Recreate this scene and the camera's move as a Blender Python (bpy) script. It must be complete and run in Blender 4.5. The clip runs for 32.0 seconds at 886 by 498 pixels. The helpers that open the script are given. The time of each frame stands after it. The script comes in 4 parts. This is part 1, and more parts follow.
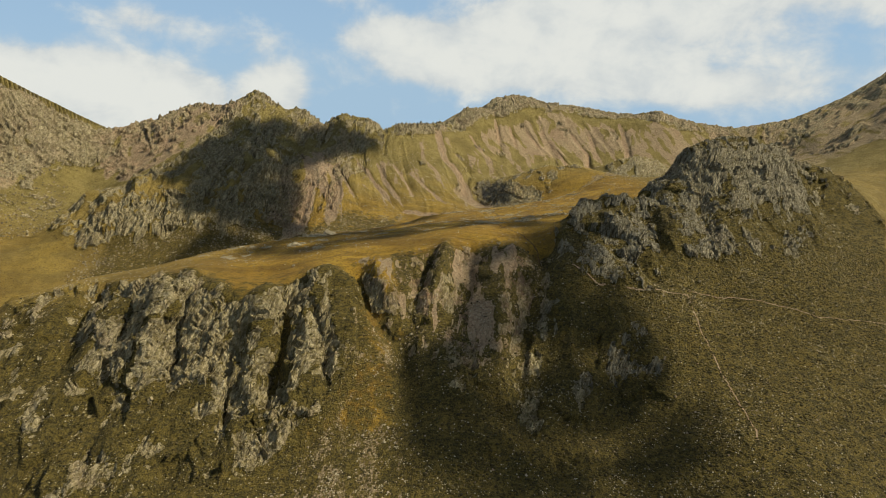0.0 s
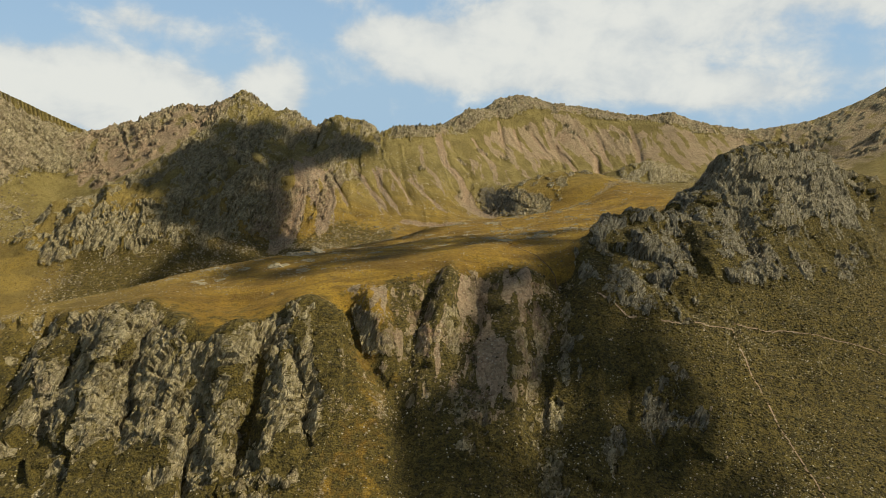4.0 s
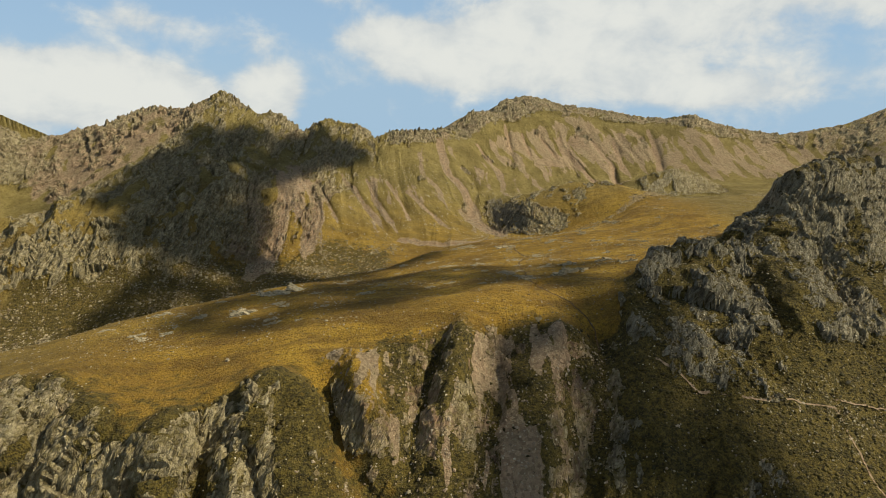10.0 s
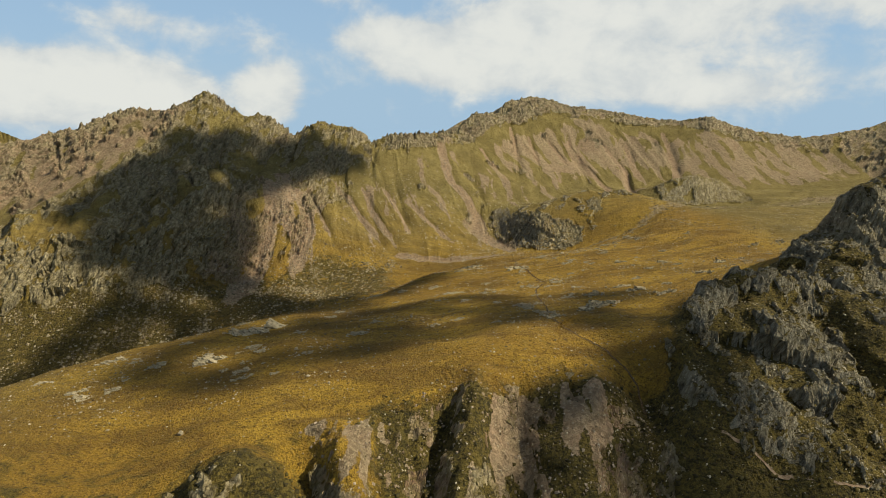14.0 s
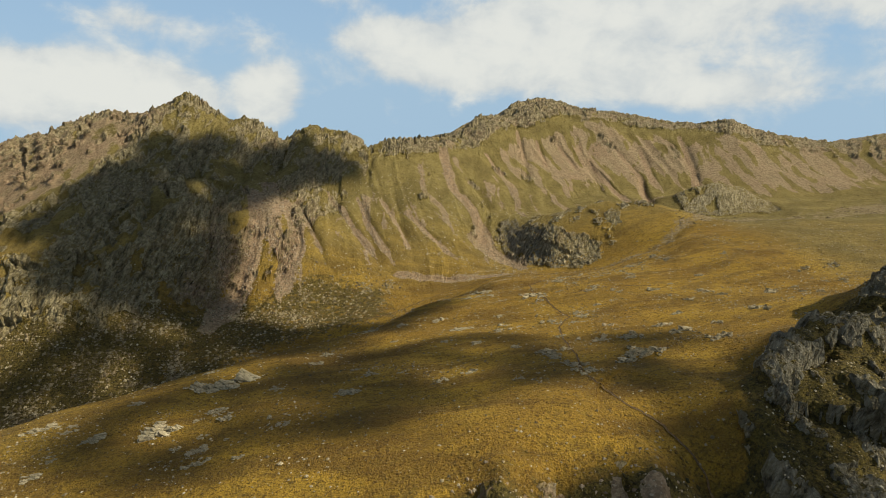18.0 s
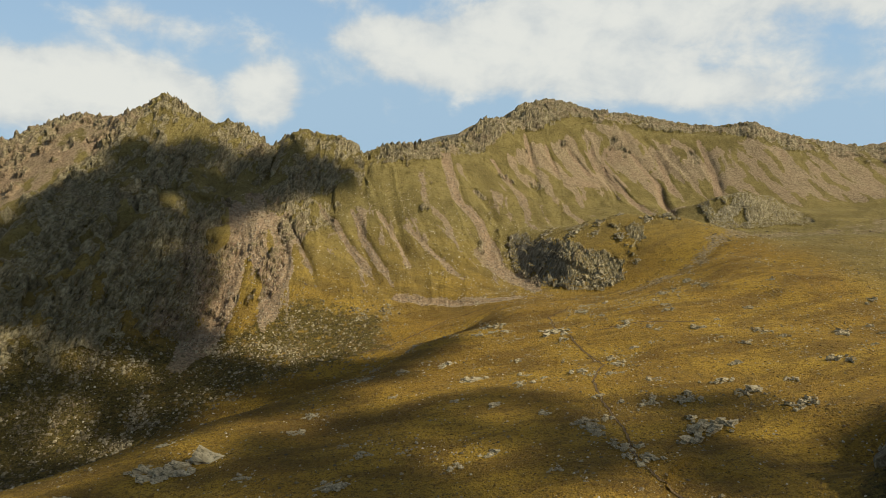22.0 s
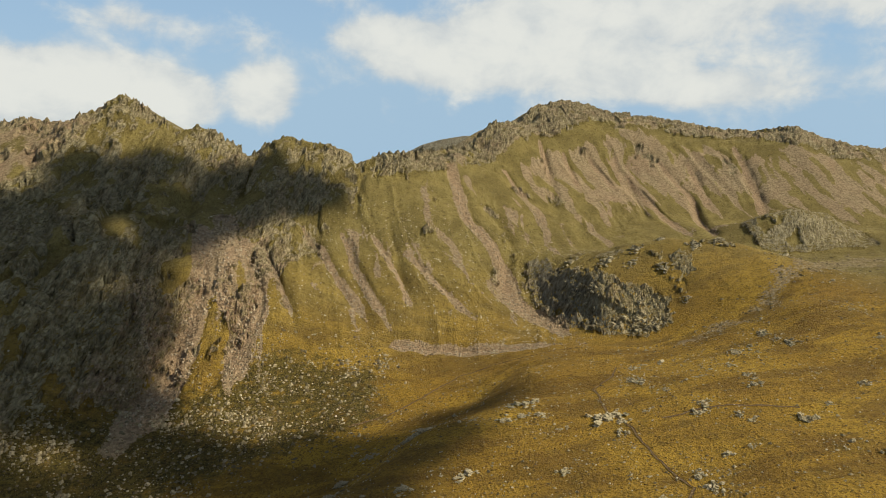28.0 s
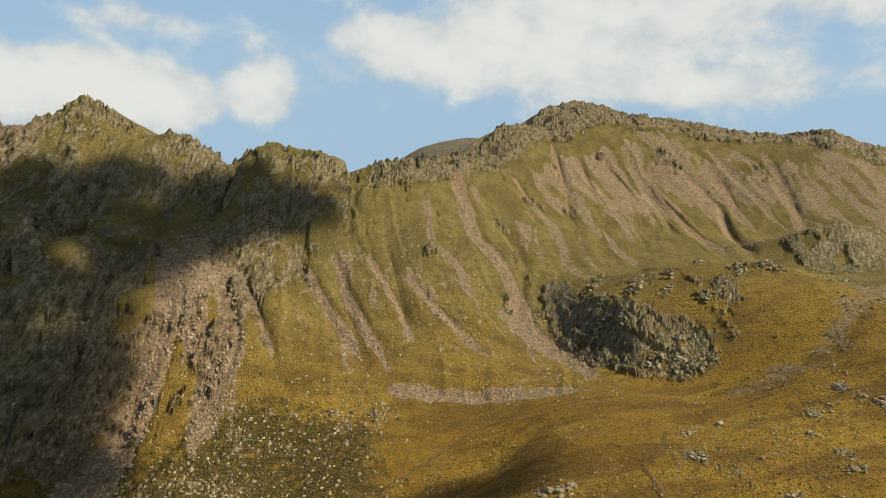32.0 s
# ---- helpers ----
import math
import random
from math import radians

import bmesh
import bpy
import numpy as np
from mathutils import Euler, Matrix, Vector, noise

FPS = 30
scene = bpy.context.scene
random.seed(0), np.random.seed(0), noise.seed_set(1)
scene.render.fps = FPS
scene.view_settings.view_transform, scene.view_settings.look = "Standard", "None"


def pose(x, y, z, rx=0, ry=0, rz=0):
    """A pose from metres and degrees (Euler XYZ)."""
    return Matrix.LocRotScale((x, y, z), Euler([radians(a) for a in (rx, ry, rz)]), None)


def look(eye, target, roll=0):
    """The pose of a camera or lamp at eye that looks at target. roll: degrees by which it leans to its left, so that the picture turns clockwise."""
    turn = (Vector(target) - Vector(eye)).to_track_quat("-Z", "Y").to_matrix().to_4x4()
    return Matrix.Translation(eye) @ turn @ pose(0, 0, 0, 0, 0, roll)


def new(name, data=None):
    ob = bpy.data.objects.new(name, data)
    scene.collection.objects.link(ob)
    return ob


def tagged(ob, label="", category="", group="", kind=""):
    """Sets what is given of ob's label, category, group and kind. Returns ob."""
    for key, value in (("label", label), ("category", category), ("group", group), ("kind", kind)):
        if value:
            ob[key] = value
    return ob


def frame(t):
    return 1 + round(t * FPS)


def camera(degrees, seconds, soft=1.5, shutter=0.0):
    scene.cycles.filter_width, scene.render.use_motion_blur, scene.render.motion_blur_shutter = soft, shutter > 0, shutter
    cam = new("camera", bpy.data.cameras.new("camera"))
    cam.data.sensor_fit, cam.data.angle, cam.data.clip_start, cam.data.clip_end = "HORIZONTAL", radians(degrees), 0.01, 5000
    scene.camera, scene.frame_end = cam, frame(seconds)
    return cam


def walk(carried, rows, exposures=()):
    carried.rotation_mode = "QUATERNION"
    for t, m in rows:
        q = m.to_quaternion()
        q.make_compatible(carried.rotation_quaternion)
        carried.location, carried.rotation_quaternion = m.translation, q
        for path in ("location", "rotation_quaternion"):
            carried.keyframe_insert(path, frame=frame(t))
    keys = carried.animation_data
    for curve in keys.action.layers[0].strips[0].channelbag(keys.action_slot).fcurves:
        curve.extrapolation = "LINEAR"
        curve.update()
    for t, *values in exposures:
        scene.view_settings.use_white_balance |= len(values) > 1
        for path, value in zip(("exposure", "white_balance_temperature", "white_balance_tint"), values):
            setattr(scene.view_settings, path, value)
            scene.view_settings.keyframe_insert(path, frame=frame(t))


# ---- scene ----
cam = camera(70, 32.0, soft=0.55)
walk(cam, [
    (0.0, pose(0.00, 0.00, 0.00, 76.170, 0, -4.818)),
    (4.0, pose(2.05, 51.55, -0.11, 76.197, 0, -4.949)),
    (8.0, pose(3.71, 102.14, 0.28, 76.213, 0, -5.078)),
    (12.0, pose(5.08, 152.02, 1.06, 76.217, 0, -5.204)),
    (16.0, pose(6.25, 201.46, 2.07, 76.210, 0, -5.328)),
    (20.0, pose(7.32, 250.72, 3.18, 76.192, 0, -5.450)),
    (24.0, pose(8.39, 300.05, 4.26, 76.162, 0, -5.568)),
    (28.0, pose(9.56, 349.73, 5.18, 76.120, 0, -5.685)),
    (32.0, pose(10.92, 400.00, 5.79, 76.068, 0, -5.798)),
], exposures=[(0.0, 0.0, 6750, 8), (32.0, 0.0, 6750, 8)])

# ---- light ----
SUN_DIR = Vector((0.74, -0.20, 0.69)).normalized()      # towards the sun
SUN_EL = math.asin(SUN_DIR.z)
SUN_AZ = math.atan2(SUN_DIR.x, SUN_DIR.y)
sun_data = bpy.data.lights.new("sun", "SUN")
sun_data.energy, sun_data.angle, sun_data.color = 5.8, radians(0.9), (1.0, 0.895, 0.70)
sun = new("sun", sun_data)
sun.matrix_world = look((0, 0, 0), -SUN_DIR)


class Nodes:
    """Small helper for writing node trees."""

    def __init__(self, tree):
        self.tree = tree
        tree.nodes.clear()

    def add(self, kind, **settings):
        node = self.tree.nodes.new(kind)
        for key, value in settings.items():
            setattr(node, key, value)
        return node

    def put(self, socket, value):
        if isinstance(value, bpy.types.NodeSocket):
            self.tree.links.new(value, socket)
        elif isinstance(value, (tuple, list)) and len(value) == 3 and socket.type == "RGBA":
            socket.default_value = (*value, 1)
        else:
            socket.default_value = value

    def math(self, op, a, b=0.0, c=0.0, clamp=False):
        node = self.add("ShaderNodeMath", operation=op, use_clamp=clamp)
        for socket, value in zip(node.inputs, (a, b, c)):
            self.put(socket, value)
        return node.outputs[0]

    def noise(self, vector, scale, detail=4.0, rough=0.55, distort=0.0):
        node = self.add("ShaderNodeTexNoise")
        self.put(node.inputs["Vector"], vector)
        for key, value in (("Scale", scale), ("Detail", detail), ("Roughness", rough), ("Distortion", distort)):
            node.inputs[key].default_value = value
        return node.outputs["Fac"]

    def step(self, value, low, high, to_low=0.0, to_high=1.0):
        node = self.add("ShaderNodeMapRange", interpolation_type="SMOOTHSTEP")
        for socket, v in zip(node.inputs, (value, low, high, to_low, to_high)):
            self.put(socket, v)
        return node.outputs[0]

    def mix(self, fac, a, b, blend="MIX"):
        node = self.add("ShaderNodeMix", data_type="RGBA", blend_type=blend)
        self.put(node.inputs[0], fac)
        self.put(node.inputs[6], a)
        self.put(node.inputs[7], b)
        return node.outputs[2]


world = bpy.data.worlds.new("sky")
scene.world = world
world.use_nodes = True
n = Nodes(world.node_tree)
direction = n.add("ShaderNodeTexCoord").outputs["Generated"]
axes = n.add("ShaderNodeSeparateXYZ")
n.put(axes.inputs[0], direction)
lifted = n.add("ShaderNodeCombineXYZ")
n.put(lifted.inputs[0], axes.outputs[0])
n.put(lifted.inputs[1], axes.outputs[1])
n.put(lifted.inputs[2], n.math("MAXIMUM", axes.outputs[2], 0.035))
sky = n.add("ShaderNodeTexSky", sky_type="NISHITA", sun_disc=False, sun_elevation=SUN_EL, sun_rotation=SUN_AZ,
            altitude=2000.0, air_density=1.0, dust_density=1.2, ozone_density=1.4)
n.put(sky.inputs[0], lifted.outputs[0])
azimuth = n.math("MULTIPLY", n.math("ARCTAN2", axes.outputs[0], axes.outputs[1]), 180 / math.pi)
height = n.math("MULTIPLY", n.math("ARCSINE", axes.outputs[2]), 180 / math.pi)
flat = n.add("ShaderNodeCombineXYZ")
n.put(flat.inputs[0], n.math("MULTIPLY", azimuth, 0.1))
n.put(flat.inputs[1], n.math("MULTIPLY", height, 0.135))
billow = n.noise(flat.outputs[0], 2.1, 8.0, 0.58, 0.2)
wisps = n.noise(flat.outputs[0], 0.55, 5.0, 0.5, 0.3)


def cloud_bank(az, el, wide, tall):
    """A soft elliptic gathering of cloud round a direction of the sky, in degrees."""
    u = n.math("DIVIDE", n.math("SUBTRACT", azimuth, az), wide)
    v = n.math("DIVIDE", n.math("SUBTRACT", height, el), tall)
    r = n.math("ADD", n.math("MULTIPLY", u, u), n.math("MULTIPLY", v, v))
    return n.math("EXPONENT", n.math("MULTIPLY", r, -1.0))


banks = 0.0
for az, el, wide, tall, much in ((-30, 0.6, 7.5, 2.7, 1.25), (-22, 0.2, 6.0, 2.7, 1.3), (-17, -0.9, 3.4, 2.0, 1.2), (-9.4, 0.0, 2.5, 2.5, 1.25), (-19.5, 5.6, 4.0, 1.3, 0.66), (-12, 4.2, 4.0, 1.2, 0.45),
                                 (0.5, 4.9, 5.0, 1.5, 0.9), (5, 2.6, 6.5, 2.0, 1.0), (13, 3.2, 9.0, 3.2, 1.1), (20, 7.2, 12.0, 2.6, 1.0), (-3, 8.2, 3.5, 1.2, 0.5), (27, 0.2, 8.0, 1.5, 0.8),
                                 (30, 3.0, 12.0, 4.0, 0.42), (40, 8.0, 8.0, 2.5, 0.8)):
    banks = n.math("ADD", banks, n.math("MULTIPLY", cloud_bank(az, el, wide, tall), much))
density = n.math("ADD", banks, n.math("MULTIPLY", n.math("SUBTRACT", billow, 0.5), 1.5))
density = n.math("ADD", density, n.math("MULTIPLY", n.step(height, 10.0, 18.0), n.math("MULTIPLY", n.math("SUBTRACT", wisps, 0.41), 5.0)))
cover = n.step(density, 0.16, 0.72)
shade = n.step(n.math("ADD", n.math("MULTIPLY", billow, 0.9), n.math("MULTIPLY", density, 0.3)), 0.35, 0.95)
cloud_colour = n.mix(shade, (5.7, 6.15, 6.5), (7.9, 8.0, 7.7))
cloud_colour = n.mix(n.step(height, 12.0, 30.0), cloud_colour, (2.95, 2.9, 2.7))
low = n.step(height, 4.0, 26.0, 0.85, 0.15)
clear = n.mix(low, sky.outputs[0], (3.3, 5.05, 7.2))
background = n.add("ShaderNodeBackground")
n.put(background.inputs[0], n.mix(n.math("MULTIPLY", cover, 0.92), clear, cloud_colour))
background.inputs[1].default_value = 0.1
n.put(n.add("ShaderNodeOutputWorld").inputs[0], background.outputs[0])

# ---- noise on arrays ----


def hashed(ix, iy, iz, seed):
    h = (ix.astype(np.uint32) * np.uint32(374761393) + iy.astype(np.uint32) * np.uint32(668265263)
         + iz.astype(np.uint32) * np.uint32(2147483647 - 1640531) + np.uint32((seed * 974634777) % 4294967296))
    h = (h ^ (h >> np.uint32(13))) * np.uint32(1274126177)
    return (h ^ (h >> np.uint32(16))).astype(np.float32) / np.float32(4294967295.0)


def value3(x, y, z, seed=0):
    """Smooth value noise in -1..1."""
    x, y, z = (np.asarray(a, np.float32) for a in (x, y, z))
    ix, iy, iz = (np.floor(a).astype(np.int32) for a in (x, y, z))
    fx, fy, fz = ((a - i).astype(np.float32) for a, i in ((x, ix), (y, iy), (z, iz)))
    fx, fy, fz = (f * f * f * (f * (f * 6 - 15) + 10) for f in (fx, fy, fz))
    total = np.float32(0)
    for dx in (0, 1):
        wx = fx if dx else 1 - fx
        for dy in (0, 1):
            wy = fy if dy else 1 - fy
            for dz in (0, 1):
                total = total + wx * wy * (fz if dz else 1 - fz) * hashed(ix + dx, iy + dy, iz + dz, seed)
    return total * 2 - 1


def fbm(x, y, z, octaves, seed=0, gain=0.5, ridged=False):
    total, weight, amount = 0.0, 1.0, 0.0
    for o in range(octaves):
        v = value3(x * 2.03**o + 17.3 * o, y * 2.03**o - 9.1 * o, z * 2.03**o + 5.7 * o, seed + o)
        total = total + weight * ((1 - 2 * np.abs(v)) if ridged else v)
        amount += weight
        weight *= gain
    return total / amount


def smooth(v, low, high):
    f = np.clip((v - low) / (high - low), 0, 1)
    return f * f * (3 - 2 * f)


# ---- landforms: lines of (x, y, z) along crests, edges, feet and floors ----
LANDFORMS = {
    "far crest west": [(-900, 500, 110), (-560, 600, 70), (-460, 660, 40), (-393, 700, 9), (-379, 723, 0), (-361, 741, -18), (-345, 752, -30), (-324, 772, -39),
                       (-295, 800, -33), (-263, 804, -23), (-230, 809, -11), (-211, 806, -13), (-190, 802, -12), (-176, 799, -6), (-166, 797, 1), (-157, 795, 5)],
    "far crest middle": [(-157, 795, 5), (-149, 793, 0), (-141, 792, -6), (-129, 790, -14), (-120, 790, -20), (-110, 790, -17), (-101, 792, -19), (-93, 795, -24), (-81, 799, -37), (-72, 801, -30),
                         (-62, 803, -26), (-51, 805, -25), (-38, 802, -29), (-22, 800, -30), (-12, 796, -42), (0, 799, -42), (9, 805, -38), (30, 823, -37), (64, 859, -39), (88, 882, -37),
                         (99, 895, -27), (111, 909, -20), (141, 938, -21), (156, 951, -7), (189, 976, -1)],
    "far crest east": [(189, 976, -1), (215, 982, -5), (237, 982, -12), (284, 965, -19), (344, 944, -29), (363, 932, -30), (394, 910, -24), (413, 907, -32), (441, 903, -40), (494, 884, -48),
                       (566, 867, -35), (640, 859, -4), (686, 852, 27), (800, 850, 78), (1050, 840, 130)],
    "behind the crest": [(-900, 900, -60), (-500, 1000, -120), (-300, 950, -110), (-150, 940, -110), (0, 950, -120), (100, 1060, -120),
                         (200, 1110, -110), (400, 1100, -130), (640, 1000, -90), (900, 1010, -20), (1100, 1200, -60)],
    "foot of the far face": [(108, 640, -116), (46, 645, -126), (0, 625, -129), (-50, 610, -130), (-90, 625, -123), (-128, 585, -118),
                             (-168, 556, -126), (-214, 548, -130), (-260, 540, -136), (-330, 520, -140)],
    "upper face": [(-160, 745, -32), (-110, 745, -50), (-54, 745, -58), (-10, 745, -68), (40, 760, -68), (110, 830, -66), (190, 890, -58), (280, 880, -66),
                   (380, 850, -66), (480, 830, -76)],
    "middle face": [(-61, 668, -92), (-20, 690, -101), (20, 690, -104), (60, 715, -97), (110, 765, -94), (190, 810, -92), (280, 810, -96), (400, 790, -92), (520, 800, -84)],
    "buttress crest": [(-158, 795, 4), (-165, 740, -34), (-190, 690, -60), (-216, 650, -72), (-243, 615, -86), (-276, 600, -92)],
    "buttress brow": [(-110, 690, -66), (-130, 650, -74), (-165, 615, -82), (-200, 590, -88), (-250, 578, -100)],
    "western hollow": [(-327, 720, -78), (-300, 680, -98), (-310, 630, -114), (-340, 570, -128)],
    "western slope": [(-393, 680, -45), (-400, 620, -80), (-420, 540, -105), (-560, 500, -60)],
    "valley floor": [(60, 625, -122), (0, 590, -130), (-60, 568, -135), (-136, 540, -141), (-200, 500, -148), (-300, 420, -172), (-430, 320, -200), (-800, 200, -240)],
    "hollow in the meadow": [(-20, 480, -103), (30, 500, -101), (70, 490, -96)],
    "spur in the meadow": [(10, 372, -85), (60, 392, -82), (93, 399, -81), (130, 395, -82)],
    "meadow west edge": [(-216, 360, -114), (-189, 394, -112), (-149, 416, -111), (-115, 446, -111), (-82, 470, -111), (-40, 496, -110), (0, 520, -109), (22, 545, -108),
                         (60, 580, -110), (80, 610, -112)],
    "bank below the meadow": [(-245, 372, -140), (-202, 418, -136), (-157, 438, -133), (-110, 470, -132), (-55, 508, -129), (-10, 538, -126), (12, 560, -123), (48, 594, -123)],
    "meadow": [(-63, 401, -95), (-20, 440, -96), (30, 400, -88), (93, 399, -82), (120, 430, -83), (173, 477, -84), (80, 525, -98), (140, 548, -93), (105, 565, -101),
               (195, 599, -86), (240, 640, -82), (-90, 380, -98), (-140, 385, -104), (-70, 340, -98)],
    "meadow south edge": [(-215, 352, -116), (-173, 370, -109), (-140, 345, -104), (-108, 332, -94), (-92, 318, -96), (-73, 304, -100), (-52, 316, -96), (-36, 323, -91), (-10, 345, -90),
                          (27, 360, -84), (71, 366, -86), (92, 362, -92)],
    "foot of the crags": [(-260, 320, -138), (-200, 310, -136), (-150, 290, -136), (-108, 290, -132), (-70, 272, -138), (-33, 268, -132), (5, 283, -118), (40, 295, -116), (70, 310, -112)],
    "southern slope": [(-260, 225, -175), (-136, 225, -160), (-60, 220, -158), (15, 218, -152), (70, 230, -156), (117, 262, -148), (151, 227, -143), (173, 200, -152), (260, 220, -160), (400, 200, -170)],
    "lower slope": [(-300, 100, -235), (-100, 100, -225), (100, 100, -215), (300, 100, -215), (600, 100, -200)],
    "valley under": [(-900, -200, -280), (-300, -100, -285), (0, -100, -285), (300, -100, -285), (900, -200, -270)],
    "knoll crest": [(104, 350, -84), (107, 375, -78), (116, 382, -72), (130, 392, -67), (142, 400, -66), (152, 410, -69), (166, 426, -75), (173, 425, -70), (184, 424, -63), (197, 424, -55), (201, 424, -44), (210, 424, -38),
                    (223, 426, -33), (245, 430, -32), (264, 432, -36), (289, 436, -46), (317, 445, -52), (338, 446, -63), (366, 470, -72), (450, 560, -72)],
    "knoll back": [(112, 405, -83), (140, 428, -80), (168, 448, -79), (195, 455, -77), (240, 470, -72), (290, 500, -76), (360, 560, -80)],
    "knoll brow": [(150, 380, -74), (180, 388, -75), (205, 398, -64), (235, 402, -58), (268, 405, -66), (300, 415, -76)],
    "knoll foot": [(108, 322, -101), (122, 318, -106), (151, 303, -115), (185, 318, -114), (227, 328, -107), (290, 345, -108), (380, 380, -110), (500, 430, -105)],
    "knoll front": [(106, 334, -88), (132, 345, -86), (164, 352, -84), (198, 362, -84), (230, 364, -84), (265, 372, -90)],
    "dark crag": [(112, 300, -118), (128, 286, -128), (124, 275, -141)],
    "eastern basin": [(253, 667, -92), (300, 720, -98), (360, 740, -98), (300, 640, -84), (400, 640, -84), (480, 740, -86), (560, 700, -62), (650, 660, -20), (500, 620, -80)],
    "rounded rock": [(114, 742, -102), (118, 708, -102), (129, 679, -101), (142, 664, -106), (151, 653, -110.5)],
    "back of the rounded rock": [(135, 715, -94), (152, 705, -87), (180, 703, -79), (215, 693, -80), (245, 665, -86)],
    "behind the mound": [(150, 765, -99), (190, 752, -98), (240, 735, -98)],
    "foot of the rounded rock": [(102, 735, -108), (107, 705, -116), (119, 669, -117.5), (137, 649, -116.5), (156, 636, -112), (190, 628, -97)],
    "eastern crag": [(285, 770, -80), (310, 772, -76), (335, 778, -80)],
    "eastern crag foot": [(280, 745, -99), (310, 745, -99), (345, 752, -99)],
}


def along(line, gap):
    """Points every so many metres along a line."""
    out = []
    for a, b in zip(line, line[1:]):
        a, b = np.array(a, float), np.array(b, float)
        steps = max(1, int(np.linalg.norm(b - a) / gap))
        out += [a + (b - a) * k / steps for k in range(steps)]
    return out + [np.array(line[-1], float)]


SPOTS = ("meadow", "eastern basin")
knots = np.array([p for name, line in LANDFORMS.items() for p in (line if name in SPOTS else along(line, 14.0))])
keep, seen = [], set()
for k, p in enumerate(knots):
    cell = (int(p[0] // 4), int(p[1] // 4))
    if cell not in seen:
        seen.add(cell)
        keep.append(k)
knots = knots[keep]
rim = [(x, y, -220.0 - 0.24 * max(y, 0)) for x in (-3500, -1800, 1800, 3500) for y in (-3000, -1200, 600, 2500, 4500)]
rim += [(x, y, -220.0 - 0.24 * max(y, 0)) for x in (-600, 0, 600) for y in (-3000, -1200, 1500, 2500, 4500)]
knots = np.vstack([knots, rim])


def spread(weights, xs, ys):
    """The smooth surface through the knots, on the grid xs by ys."""
    out = np.empty((len(ys), len(xs)))
    for j, y in enumerate(ys):
        r = np.sqrt((xs[:, None] - knots[None, :, 0])**2 + (y - knots[None, :, 1])**2 + SOFT)
        out[j] = r @ weights[:-1] + weights[-1]
    return out


SOFT = 9.0
gaps = np.sqrt((knots[:, None, 0] - knots[None, :, 0])**2 + (knots[:, None, 1] - knots[None, :, 1])**2 + SOFT)
system = np.ones((len(knots) + 1, len(knots) + 1))
system[:-1, :-1], system[-1, -1] = gaps - np.eye(len(knots)) * 1.0, 0
weights = np.linalg.solve(system, np.r_[knots[:, 2], 0])


def graded(*stretches):
    """Grid lines: stretches of (start, end, gap at start, gap at end)."""
    out = []
    for a, b, g0, g1 in stretches:
        x = a
        while x < b - 0.4 * g1:
            out.append(x)
            x += g0 + (g1 - g0) * (x - a) / (b - a)
    return np.array(out + [stretches[-1][1]])


XS = graded((-4500, -900, 260, 60), (-900, -520, 40, 5), (-520, -240, 4, 1.3), (-240, -150, 0.9, 0.9), (-150, 255, 0.75, 0.75), (255, 560, 1.0, 3), (560, 900, 4, 20), (900, 4500, 40, 260))
YS = graded((-4000, -200, 300, 60), (-200, 190, 40, 1.5), (190, 240, 0.95, 0.8), (240, 425, 0.65, 0.65), (425, 640, 0.9, 1.1), (640, 1010, 1.2, 1.9), (1010, 1300, 4, 20), (1300, 4500, 30, 260))
cx = graded((-4500, -900, 260, 60), (-900, 900, 5, 5), (900, 4500, 40, 260))
cy = graded((-4000, -200, 300, 60), (-200, 1300, 5, 5), (1300, 4500, 40, 260))
coarse = spread(weights, cx, cy)


def resample(table, xs, ys):
    """Cubic-smooth lookup of the coarse table on the fine grid."""
    def weigh(c, v):
        i = np.clip(np.searchsorted(c, v) - 1, 1, len(c) - 3)
        f = np.clip((v - c[i]) / (c[i + 1] - c[i]), 0, 1)
        return i, (-0.5 * f + f * f - 0.5 * f**3, 1 - 2.5 * f * f + 1.5 * f**3, 0.5 * f + 2 * f * f - 1.5 * f**3, -0.5 * f * f + 0.5 * f**3)
    i, wx = weigh(cx, xs)
    j, wy = weigh(cy, ys)
    rows = sum(table[:, i + k - 1] * wx[k] for k in range(4))
    return sum(rows[j + k - 1, :] * wy[k][:, None] for k in range(4))


GX, GY = np.meshgrid(XS, YS)
H = resample(coarse, XS, YS)


def apart(line):
    """The distance of every grid point from a line of points, and how far along the line it lies, 0 to 1."""
    near, share = np.full(GX.shape, 1e9), np.zeros(GX.shape)
    for k, ((ax, ay, *_), (bx, by, *_)) in enumerate(zip(line, line[1:])):
        f = np.clip(((GX - ax) * (bx - ax) + (GY - ay) * (by - ay)) / ((bx - ax)**2 + (by - ay)**2), 0, 1)
        d = (GX - ax - f * (bx - ax))**2 + (GY - ay - f * (by - ay))**2
        share = np.where(d < near, (k + f) / (len(line) - 1), share)
        near = np.minimum(near, d)
    return np.sqrt(near), share


